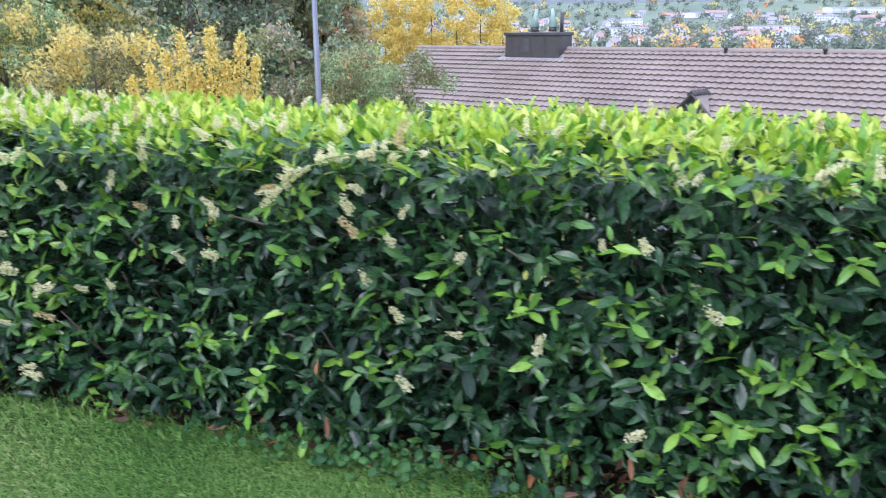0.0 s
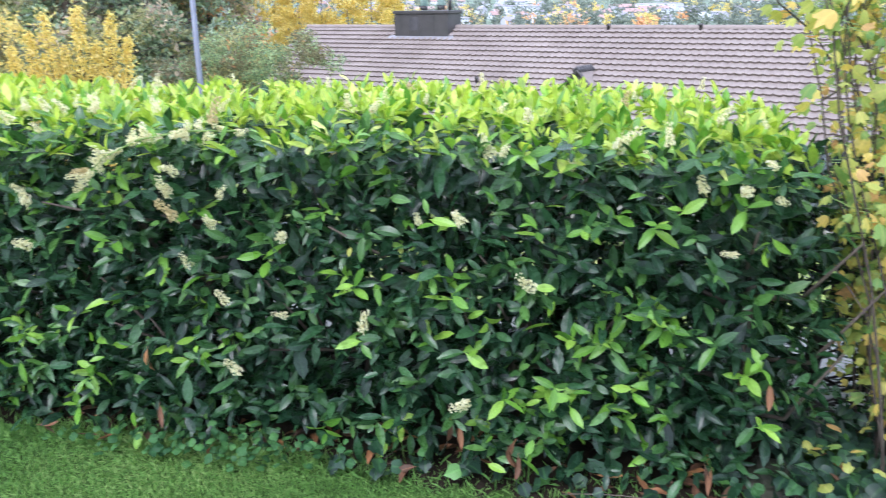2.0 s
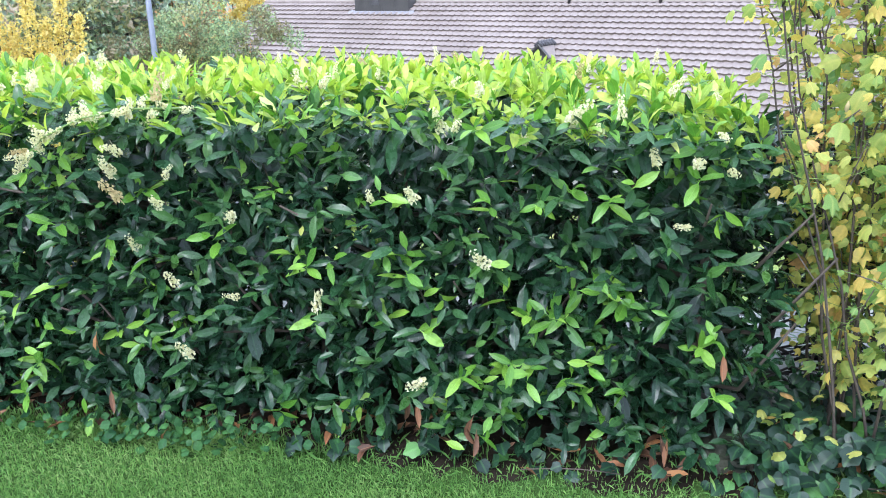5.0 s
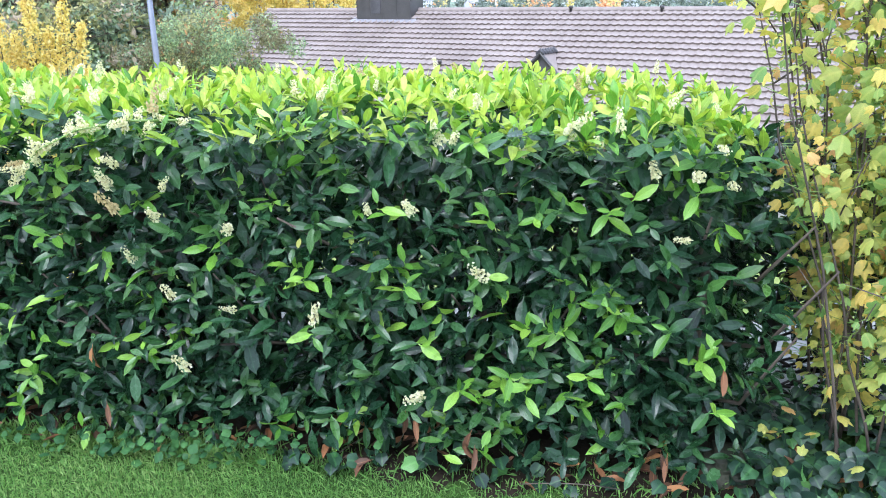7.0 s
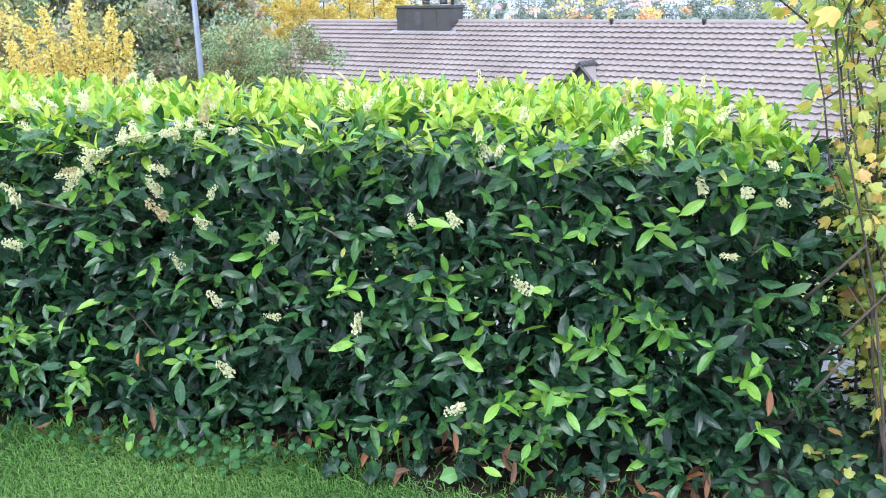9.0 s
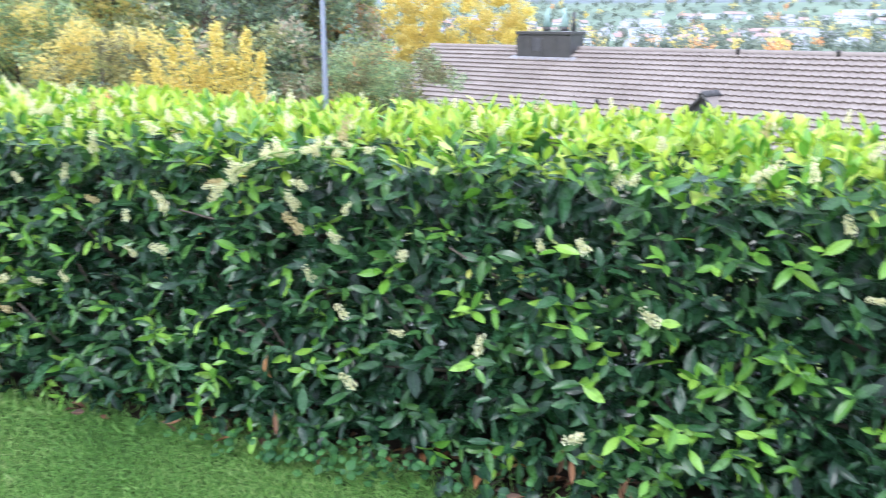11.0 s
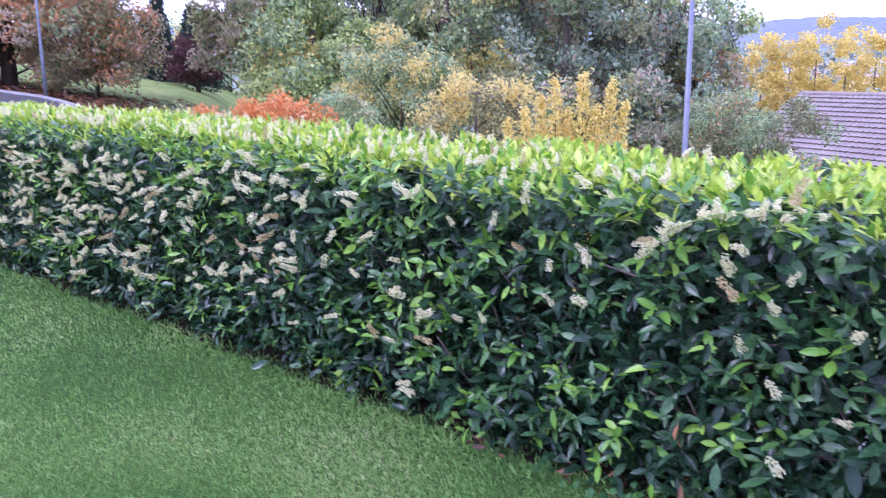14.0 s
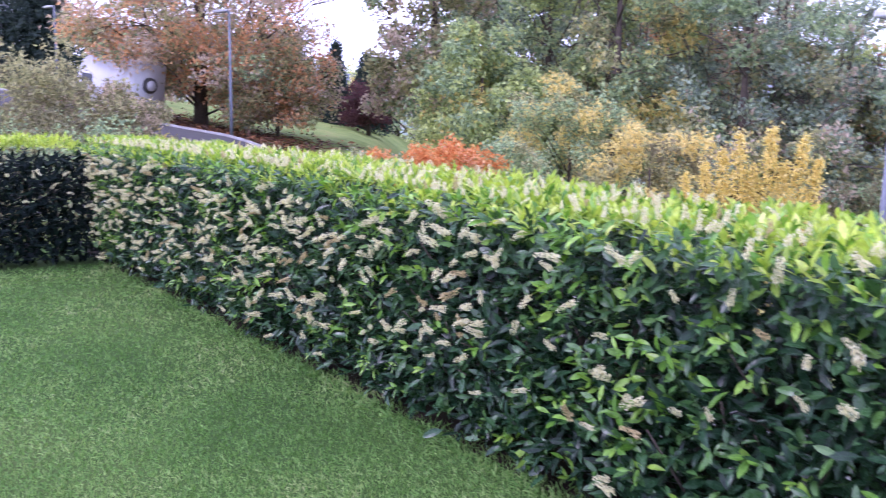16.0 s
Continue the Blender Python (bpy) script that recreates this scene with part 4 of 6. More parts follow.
def build_bed():
    """Bare soil under the hedge, with fallen leaves."""
    soup = Soup()
    xs = np.linspace(HEDGE_WEST - 0.9, 0.84, 320)
    ws = np.linspace(0.07, 1.15, 8)
    verts = [(x, float(face_y(x)) + w - ((0.15 + 0.05 * noise.noise((x * 13, 2, 0))) * float(smooth(-1.2, -0.2, x)) if k == 0 else 0.0) + 0.03 * noise.noise((x * 3, w, 0)), 0.006 + 0.02 * max(0, noise.noise((x * 6, w * 6, 4))) + 0.012 * noise.noise((x * 30, w * 30, 1)) + (0.012 if 0 < k < 7 else -0.01)) for x in xs for k, w in enumerate(ws)]
    soup.add(verts, [(i * 8 + j, (i + 1) * 8 + j, (i + 1) * 8 + j + 1, i * 8 + j + 1) for i in range(len(xs) - 1) for j in range(7)])
    structure("flower_bed", soup, SOIL, "dark bare soil under the hedge", "soil", True)
    n = 170
    x = rng.uniform(-2.4, 1.3, n)
    pl = np.stack([x, face_y(x) + rng.uniform(-0.04, 0.35, n), rng.uniform(0.025, 0.05, n)], 1)
    litter = Soup()
    for k, t in enumerate((laurel_leaf(0.3, 0.8, 0.5, 0.17), laurel_leaf(-0.25, 0.5, -0.6, 0.17))):
        s = np.arange(n) % 2 == k
        d = rng.normal(0, 1, (s.sum(), 3)) * np.array([1, 1, 0.2])
        litter.scatter(t, pl[s], turns_from(d, np.array([0, 0, 1.0]) + rng.normal(0, 0.35, (s.sum(), 3))), rng.uniform(0.05, 0.09, s.sum()))
    tagged(new("fallen_leaves", litter.mesh("fallen_leaves", DEAD_LEAF, True)), "fallen reddish-brown leaves lying under the hedge", "leaves", kind="stuff")


build_bed()


# ---- trees and shrubs ----
SPRIGS = [sprig(5, 0.5, 0.9, s) for s in (1, 2, 3)]


def far_leaf(name, *tones):
    k = len(tones) - 1
    return leaf_material(name, [(i / k, c) for i, c in enumerate(tones)], rough=0.6, through_light=0.5, vein=0.0, spec=0.3, tint=(1.08, 1.06, 0.85))


# woods tones lie above true leaf colours: distance haze painted in as paleness
GREEN_FAR = far_leaf("woods_green", (0.153, 0.218, 0.133), (0.341, 0.455, 0.267), (0.559, 0.675, 0.364))
BLUEGREEN_FAR = far_leaf("woods_bluegreen", (0.169, 0.218, 0.176), (0.356, 0.449, 0.349), (0.551, 0.65, 0.466))
LIGHT_FAR = far_leaf("woods_light", (0.212, 0.276, 0.122), (0.47, 0.568, 0.242), (0.744, 0.805, 0.332))
OLIVE_FAR = far_leaf("woods_olive", (0.191, 0.203, 0.115), (0.409, 0.415, 0.222), (0.637, 0.597, 0.312))
YELLOW_FAR = far_leaf("woods_yellow", (0.68, 0.56, 0.16), (0.86, 0.73, 0.25), (0.92, 0.81, 0.38))
GOLD_FAR = far_leaf("woods_gold", (0.594, 0.508, 0.184), (0.778, 0.637, 0.238), (0.88, 0.745, 0.292))
RUST_FAR = far_leaf("woods_rust", (0.626, 0.313, 0.173), (0.799, 0.454, 0.238), (0.88, 0.605, 0.324))
BROWN_FAR = far_leaf("woods_brown", (0.45, 0.37, 0.31), (0.62, 0.51, 0.41), (0.76, 0.63, 0.48))
ORANGE_FAR = far_leaf("woods_orange", (0.55, 0.21, 0.07), (0.70, 0.32, 0.11), (0.78, 0.46, 0.18))
SHRUB_FAR = far_leaf("shrub_olive", (0.15, 0.145, 0.09), (0.25, 0.235, 0.14), (0.36, 0.32, 0.18))
# town trees: the green is greyed and blued to paint distance haze
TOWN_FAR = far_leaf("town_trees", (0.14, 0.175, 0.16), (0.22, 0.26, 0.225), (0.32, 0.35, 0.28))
RED_FAR = far_leaf("woods_red", (0.08, 0.035, 0.045), (0.12, 0.055, 0.06), (0.17, 0.08, 0.08))
FIR_FAR = far_leaf("woods_fir", (0.03, 0.055, 0.05), (0.05, 0.08, 0.07), (0.075, 0.11, 0.09))


def leafy(name, label, category, az, dist, top, radius, tones, sprigs=2600, size=0.20, low=None, deep=0.9, clumps=60, trunk=0.16, lean=0.0, spire=0.0, group="", fluff=1.0, skirt=(0.0, 0.0)):
    """A tree or shrub: trunk, limbs to its clumps and a crown of small leaves. top, low: heights of its crown; tones: (material, share);
    skirt: the way in which the crown's underside rises, metres a metre."""
    if dist > 38:
        sprigs, size = int(sprigs * 0.68), size * 1.1
    foot = on_land(az, dist, -0.1)
    ob = thing(name, label, category, foot, group)
    low = foot.z + 0.6 if low is None else low
    mid, half = (top + low) / 2 - foot.z, (top - low) / 2
    centres = []
    while len(centres) < clumps:
        p = rng.uniform(-1, 1, 3)
        if 0.05 < p @ p and (p[0] ** 2 + p[1] ** 2) ** 1.5 + abs(p[2]) ** 3 < 1:
            if len(centres) % 3 == 0:
                p[2] = rng.uniform(-1, -0.45)
            taper = 1 - spire * max(0, p[2] * 0.5 + 0.5)
            centres.append(np.array([p[0] * radius * taper + lean * p[2], p[1] * radius * deep * taper, mid + p[2] * half]))
    centres = np.array(centres)
    centres[:, 2] = np.maximum(centres[:, 2], low - foot.z + np.maximum(0, centres[:, :2] @ np.array(skirt)) * (np.hypot(*skirt) > 0))
    wood = Soup()
    t_top = mid + half * 0.35
    wood.tube([(0, 0, 0), (0.04 * radius, 0, t_top * 0.4), (0, 0.03 * radius, t_top)], [trunk * 1.25, trunk * 0.9, trunk * 0.35], 8)
    for c in centres[::max(3, clumps // 16)]:
        z0 = min(max(0.25 * c[2], c[2] - radius * 0.75), t_top)
        wood.tube([(0, 0, z0), c * [0.5, 0.5, 0] + [0, 0, z0 * 0.4 + c[2] * 0.6], c], [trunk * 0.22, trunk * 0.13, trunk * 0.04], 5)
    part("trunk", wood, BARK, ob, "dark bark trunk and limbs", True)
    if dist > 38 and category == "tree" and clumps > 60 and not spire:
        twigs = Soup()
        for c in centres[rng.permutation(clumps)[:70]]:
            tip = c * [1.0, 1.0, 1.0] + rng.normal(0, 1, 3) * radius * [0.22, 0.22, 0.12] + [0, 0, radius * 0.22]
            bow = (c * 0.72 + [0, 0, mid * 0.28] + tip) / 2 + rng.normal(0, 0.12, 3)
            twigs.tube([c * 0.72 + [0, 0, mid * 0.28 - half * 0.15], bow, tip], [0.045, 0.03, 0.012], 4)
            for q in range(2):
                twigs.tube([bow, (bow + tip) / 2 + rng.normal(0, 0.2, 3), tip + rng.normal(0, 0.4, 3)], [0.024, 0.018, 0.01], 3)
        part("twig_work", twigs, TWIG, ob, "bare grey-brown twigs", False, "stuff")
    spread = fluff * radius * 1.25 / clumps ** 0.40
    share = np.cumsum([w for _, w in tones])
    which = np.searchsorted(share / share[-1], rng.uniform(0, 1, clumps))
    for k, (mat, _) in enumerate(tones):
        mine = centres[which == k]
        if not len(mine):
            continue
        few = int(sprigs * tones[k][1] / share[-1] * 0.35)
        own = np.concatenate([rng.integers(0, clumps, few), np.flatnonzero(which == k)[rng.integers(0, len(mine), int(sprigs * len(mine) / clumps * 0.65))]])
        n = len(own)
        jitter = rng.normal(0, 1, (n, 3))
        jitter /= np.maximum(1, np.linalg.norm(jitter, axis=1, keepdims=True) / 1.7)
        pl = centres[own] + jitter * spread * np.array([0.55, 0.55, 0.42])
        pl[:, 2] = np.maximum(pl[:, 2], 0.05)
        soup = Soup()
        for q, sp in enumerate(SPRIGS):
            m = len(pl[q::3])
            soup.scatter(sp, pl[q::3], random_turns(m), rng.uniform(0.7, 1.35, m) * size)
        part("crown", soup, mat, ob, "", False, "stuff")
    return ob


def conifer(name, label, az, dist, top, radius, mat, tiers=30):
    foot = on_land(az, dist, -0.1)
    ob = thing(name, label, "tree", foot)
    high = top - foot.z
    wood = Soup().tube([(0, 0, 0), (0, 0, high * 0.97)], [0.18, 0.02], 7)
    part("trunk", wood, BARK, ob, "straight dark trunk", True)
    soup, pl, tu, sc = Soup(), [], [], []
    for k in range(tiers):
        t = k / (tiers - 1)
        z, reach = high * (0.06 + 0.93 * t), radius * (1 - t) ** 0.85 + 0.06
        arms = 12 if t < 0.8 else 7
        for j in range(arms):
            w = 2 * math.pi * j / arms + k * 1.1 + rng.normal(0, 0.15)
            r = reach * rng.uniform(0.75, 1.1)
            for s in np.linspace(0.2, 1, 7):
                pl.append((math.cos(w) * r * s, math.sin(w) * r * s, z - 0.28 * r * s * s + rng.normal(0, 0.04)))
                sc.append(rng.uniform(0.8, 1.2) * (0.2 + 0.06 * radius))
    pl, sc = np.array(pl), np.array(sc)
    for q, sp in enumerate(SPRIGS):
        soup.scatter(sp, pl[q::3], random_turns(len(pl[q::3])), sc[q::3])
    part("crown", soup, mat, ob, "", False, "stuff")


def plume_shrub(name, label, dist, plumes, tones, size=0.075):
    """A shrub of upright plumes: for each its bearing, the elevation of its tip and its half width."""
    foot = on_land(sum(p[0] for p in plumes) / len(plumes), dist, -0.1)
    ob = thing(name, label, "bush", foot)
    places = []
    for az, el, r in plumes:
        tip = Vector((dist * math.sin(radians(az)), dist * math.cos(radians(az)), up(az, dist, el))) - foot
        base = np.array([tip.x * 0.35, tip.y * 0.35 + rng.normal(0, 0.15), 0.0])
        line = [base + (np.array(tip) - base) * np.array([t ** 0.7, t ** 0.7, t]) for t in np.linspace(0, 1, 8)]
        part("stem", Soup().tube(line, list(np.linspace(0.028, 0.006, 8)), 6), TWIG, ob, "", True)
        for k in range(520):
            t = 1 - 0.85 * rng.uniform(0, 1) ** 1.15
            i = min(6, int(t * 7))
            wide = r * min(1.0, 0.14 + 1.5 * (1 - t)) * rng.uniform(0.1, 1.0) ** 0.6
            w = rng.uniform(0, 2 * math.pi)
            places.append(line[i] + (line[i + 1] - line[i]) * (t * 7 - i) + np.array([wide * math.cos(w), wide * math.sin(w), rng.normal(0, 0.04) + 0.25 * wide]))
    places = np.array(places)
    share = np.cumsum([w for _, w in tones])
    which = np.searchsorted(share / share[-1], rng.uniform(0, 1, len(places)))
    for k, (mat, _) in enumerate(tones):
        pl = places[which == k]
        soup = Soup()
        for q, sp in enumerate(SPRIGS):
            m = len(pl[q::3])
            soup.scatter(sp, pl[q::3], random_turns(m), rng.uniform(0.7, 1.35, m) * size)
        part("crown", soup, mat, ob, "", False, "stuff")


def up(az, dist, el):
    """The height seen from the garden at an elevation in degrees."""
    return EYE + dist * math.tan(radians(el))


leafy("beech_tree", "smaller beech with brown and olive autumn leaves by the meadow", "tree", -66.9, 46.5, up(0, 46.5, 5.4), 3.3, [(RUST_FAR, 3), (BROWN_FAR, 4), (OLIVE_FAR, 5)], 5200, 0.19, 1.6, clumps=90, trunk=0.07, fluff=1.3)
# the beech by the road and its neighbours
leafy("beech_tree", "large copper-orange autumn beech tree beside the road", "tree", -71.8, 48, 15.5, 7.3, [(RUST_FAR, 5), (BROWN_FAR, 4), (OLIVE_FAR, 5), (GREEN_FAR, 1)], 20500, 0.21, 2.8, clumps=330, trunk=0.32, fluff=1.2, skirt=(-0.17, -0.52))
conifer("spruce_tree", "tall dark blue-green spruce tree behind the van", -81.0, 64, 13.5, 3.6, FIR_FAR)
conifer("spruce_tree", "dark blue-green spruce tree beside a white house", -84.5, 66, 14.0, 4.0, FIR_FAR)
conifer("fir_tree", "slim dark fir tree at the end of the meadow", -63.0, 75, up(0, 75, 5.1), 1.7, FIR_FAR, 32)
conifer("fir_tree", "dark fir tree behind a dark red tree", -60.9, 80, up(0, 80, 4.4), 2.6, FIR_FAR)
leafy("plum_tree", "dark red-leaved plum tree by the meadow", "tree", -60.8, 70, up(0, 70, 2.6), 2.4, [(RED_FAR, 1)], 1200, 0.26, 1.6, clumps=26)
leafy("birch_tree", "yellow-green tree behind the fir", "tree", -61.9, 90, up(0, 90, 3.6), 2.2, [(GOLD_FAR, 1), (LIGHT_FAR, 1)], 900, 0.3, 3.0, clumps=22)
for az, d, el, r in ((-66.5, 95, 2.4, 5), (-69.5, 90, 3.0, 6), (-74, 92, 3.4, 7), (-79, 96, 3.6, 7), (-58.8, 100, 3.2, 6), (-64.3, 120, 1.8, 5)):
    leafy("park_tree", "olive-brown autumn tree beyond the meadow", "tree", az, d, up(0, d, el), r, [(OLIVE_FAR, 2), (BROWN_FAR, 2), (GREEN_FAR, 2)], 1500, 0.42, 0.6, clumps=40, trunk=0.25, group="trees beyond the meadow")
# the wood
leafy("oak_tree", "tall olive-brown autumn tree at the edge of the wood", "tree", -56.6, 46, 15.0, 3.9, [(BROWN_FAR, 3), (OLIVE_FAR, 4), (GREEN_FAR, 2)], 8400, 0.264, 1.8, clumps=100, trunk=0.3)
leafy("maple_tree", "full green maple tree at the edge of the wood", "tree", -53.4, 40, up(0, 40, 6.2), 3.6, [(LIGHT_FAR, 5), (GREEN_FAR, 3), (GOLD_FAR, 1)], 7540, 0.242, -0.6, clumps=70, trunk=0.22, spire=0.45, fluff=1.1)
leafy("oak_tree", "tall green tree with thinning twigs in the wood", "tree", -49.0, 47, 15.0, 5.2, [(GREEN_FAR, 3), (OLIVE_FAR, 2), (LIGHT_FAR, 4)], 7540, 0.275, 0.0, clumps=90, trunk=0.3)
leafy("ash_tree", "tall olive-green tree with bare twigs in the wood", "tree", -44.5, 43, 14.0, 4.6, [(OLIVE_FAR, 3), (GREEN_FAR, 4), (LIGHT_FAR, 2), (GOLD_FAR, 1)], 6670, 0.264, -1.0, clumps=85, trunk=0.3)
leafy("oak_tree", "tall tree with reddish-brown twigs in the wood", "tree", -40.5, 50, 13.5, 5.4, [(BROWN_FAR, 2), (BLUEGREEN_FAR, 3), (GREEN_FAR, 2), (RUST_FAR, 1)], 7250, 0.286, 0.0, clumps=90, trunk=0.3)
leafy("lime_tree", "broad dark green tree in the wood", "tree", -36.5, 42, 10.2, 4.8, [(BLUEGREEN_FAR, 5), (GREEN_FAR, 3), (OLIVE_FAR, 2), (BROWN_FAR, 1)], 8120, 0.253, -2.0, clumps=100, trunk=0.3)
leafy("lime_tree", "broad blue-green tree in the wood", "tree", -31.0, 45, up(0, 45, 7.0), 4.8, [(BLUEGREEN_FAR, 6), (GREEN_FAR, 2), (OLIVE_FAR, 2), (BROWN_FAR, 2)], 8120, 0.253, -2.5, clumps=100, trunk=0.3)
leafy("cherry_tree", "tree with reddening leaves at the end of the wood", "tree", -28.0, 47, up(0, 47, 5.0), 3.0, [(BLUEGREEN_FAR, 3), (LIGHT_FAR, 3), (RUST_FAR, 1)], 5510, 0.253, -2.5, clumps=70, trunk=0.25)
leafy("hornbeam_tree", "dark green tree deep in the wood", "tree", -52.0, 58, 13.0, 5.5, [(BLUEGREEN_FAR, 3), (GREEN_FAR, 1)], 4640, 0.352, 0.0, clumps=70, trunk=0.3)
leafy("hornbeam_tree", "dark brownish tree deep in the wood", "tree", -34.0, 60, 12.0, 6.0, [(BLUEGREEN_FAR, 3), (GREEN_FAR, 1), (BROWN_FAR, 1)], 4640, 0.352, -2.0, clumps=70, trunk=0.3)
leafy("hornbeam_tree", "dark tree standing deep in the wood", "tree", -44.0, 62, 16.0, 6.5, [(BLUEGREEN_FAR, 3), (GREEN_FAR, 1), (BROWN_FAR, 1)], 4640, 0.374, -2.0, clumps=70, trunk=0.3)
leafy("hornbeam_tree", "blue-green tree standing behind the oaks", "tree", -48.5, 64, 19.0, 6.0, [(BLUEGREEN_FAR, 4), (BROWN_FAR, 1)], 4400, 0.4, -2.0, clumps=70, trunk=0.3)
leafy("hornbeam_tree", "grey-green tree standing behind the limes", "tree", -38.5, 64, 17.0, 6.0, [(BLUEGREEN_FAR, 3), (OLIVE_FAR, 1), (BROWN_FAR, 1)], 4400, 0.4, -2.0, clumps=70, trunk=0.3)
leafy("hornbeam_tree", "dark green tree closing the back of the wood", "tree", -43.5, 70, 20.0, 6.5, [(GREEN_FAR, 3), (BLUEGREEN_FAR, 3), (BROWN_FAR, 1)], 4200, 0.46, -2.0, clumps=70, trunk=0.3)
leafy("hornbeam_tree", "olive-green tree closing the back of the wood", "tree", -53.0, 68, 19.0, 5.0, [(GREEN_FAR, 3), (OLIVE_FAR, 2)], 3400, 0.44, -2.0, clumps=60, trunk=0.3)
# golden trees behind the house
for az, el, r in ((-25.3, 1.4, 1.3), (-23.9, 2.3, 1.4), (-22.3, 2.9, 1.5), (-20.8, 3.6, 1.6), (-19.1, 2.9, 1.5), (-17.5, 3.7, 1.6), (-16.0, 2.4, 1.4)):
    leafy("poplar_tree", "slender golden-yellow autumn tree behind the roof", "tree", az, 52, up(0, 52, el), r, [(YELLOW_FAR, 5), (GOLD_FAR, 2)], 2500, 0.165, -3.0, clumps=60, trunk=0.08, fluff=1.2, spire=0.35, group="golden trees behind the house")
leafy("azalea_bush", "spreading pale orange autumn bush", "bush", -54.0, 15.2, up(0, 15.2, -1.9), 0.7, [(ORANGE_FAR, 4), (RUST_FAR, 2)], 1100, 0.08, -0.2, clumps=30, trunk=0.03)
# shrubs close behind the hedge
plume_shrub("hazel_bush", "upright golden-yellow autumn shrub with pointed plumes", 16.2, ((-40.4, -3.00, 0.3), (-39.2, -2.20, 0.42), (-38.2, -1.30, 0.45), (-37.2, -0.20, 0.46), (-36.3, -2.30, 0.42), (-35.3, 0.10, 0.46), (-34.4, -2.20, 0.42), (-33.4, -0.45, 0.46), (-32.5, -1.90, 0.36)), [(YELLOW_FAR, 7), (GOLD_FAR, 2)])
leafy("spindle_bush", "small reddish autumn shrub among yellow ones", "bush", -42.4, 15.6, up(0, 15.6, -2.7), 0.26, [(RUST_FAR, 3), (BROWN_FAR, 3)], 330, 0.07, -1.2, clumps=20, trunk=0.025)
leafy("dogwood_bush", "rounded yellow-green autumn shrub", "bush", -42.6, 18, up(0, 18, 0.35), 1.35, [(OLIVE_FAR, 4), (GOLD_FAR, 3), (SHRUB_FAR, 3)], 2800, 0.10, -1.2, clumps=60, trunk=0.06)
leafy("dogwood_bush", "large olive and yellow shrub", "bush", -47.6, 25, up(0, 25, 2.9), 2.2, [(OLIVE_FAR, 3), (GOLD_FAR, 2), (GREEN_FAR, 4), (SHRUB_FAR, 1)], 6200, 0.125, -1.8, clumps=80, trunk=0.09)
leafy("viburnum_bush", "blue-green shrub beside an orange bush", "bush", -51.0, 21, up(0, 21, -0.6), 1.1, [(GREEN_FAR, 3), (OLIVE_FAR, 1)], 2000, 0.10, -1.5, clumps=50, trunk=0.05)
leafy("azalea_bush", "low flaming orange autumn bush", "bush", -56.2, 15.5, up(0, 15.5, -1.4), 0.85, [(ORANGE_FAR, 5), (RUST_FAR, 1)], 2200, 0.085, -0.2, clumps=50, trunk=0.04)
leafy("azalea_bush", "small orange autumn bush", "bush", -60.2, 15.5, up(0, 15.5, -1.35), 0.36, [(ORANGE_FAR, 5), (RUST_FAR, 1)], 800, 0.08, 0.0, clumps=24, trunk=0.03)
leafy("tamarisk_bush", "feathery brown-green shrub in front of the roof", "bush", -24.0, 22, up(0, 22, -1.35), 2.0, [(SHRUB_FAR, 3), (OLIVE_FAR, 3), (RUST_FAR, 1), (GREEN_FAR, 5)], 9000, 0.085, -2.6, clumps=120, trunk=0.06)
leafy("tamarisk_bush", "feathery olive shrub beside the lamp post", "bush", -29.2, 22.5, up(0, 22, -2.2), 1.0, [(SHRUB_FAR, 4), (GREEN_FAR, 2)], 1600, 0.08, -2.6, clumps=40, trunk=0.05)
leafy("elder_bush", "greyish green shrub before the meadow", "bush", -61.0, 19, up(0, 19, -2.3), 1.0, [(BLUEGREEN_FAR, 2), (OLIVE_FAR, 1)], 1500, 0.09, 0.0, clumps=40, trunk=0.04)
leafy("elder_bush", "grey-green shrub with reddish twigs", "bush", -78.7, 22, up(0, 22, 2.4), 1.9, [(SHRUB_FAR, 5), (BROWN_FAR, 2), (OLIVE_FAR, 2)], 7000, 0.09, -0.2, clumps=110, trunk=0.06)
leafy("willow_bush", "olive-green shrub with drooping twigs", "bush", -83.5, 20, up(0, 20, 4.7), 2.0, [(SHRUB_FAR, 4), (OLIVE_FAR, 3)], 3200, 0.10, 0.4, clumps=70, trunk=0.06)
leafy("cotoneaster_bush", "low arching shrub with yellowish twigs beside the road", "bush", -75.8, 21, up(0, 21, 0.4), 1.2, [(SHRUB_FAR, 4), (OLIVE_FAR, 2), (GOLD_FAR, 1)], 2400, 0.09, -0.2, clumps=50, trunk=0.04)
leafy("privet_bush", "low green shrub behind the hedge", "bush", -81.5, 14.5, up(0, 14.5, -0.5), 2.0, [(GREEN_FAR, 3), (SHRUB_FAR, 2)], 2800, 0.07, 0.0, clumps=50, trunk=0.03)


def build_litter():
    n = 6000
    s, c = rng.uniform(-14, 13, n), 0.4 + rng.gamma(2.0, 1.6, n)
    x, y = -40.2 + s * 0.894 - c * 0.447, 12 + s * 0.447 + c * 0.894
    pl = np.stack([x, y, land(x, y) + 0.05], 1)
    flat = turns_from(rng.normal(0, 1, (n, 3)) * [1, 1, 0.1], np.array([0, 0, 1.0]) + rng.normal(0, 0.3, (n, 3)))
    tagged(new("leaf_litter", Soup().scatter(LAUREL_INNER[0], pl, flat, rng.uniform(0.25, 0.5, n)).mesh("leaf_litter", DEAD_LEAF)), "rust-red fallen leaves on the bank under the beech", "leaves", kind="stuff")


build_litter()


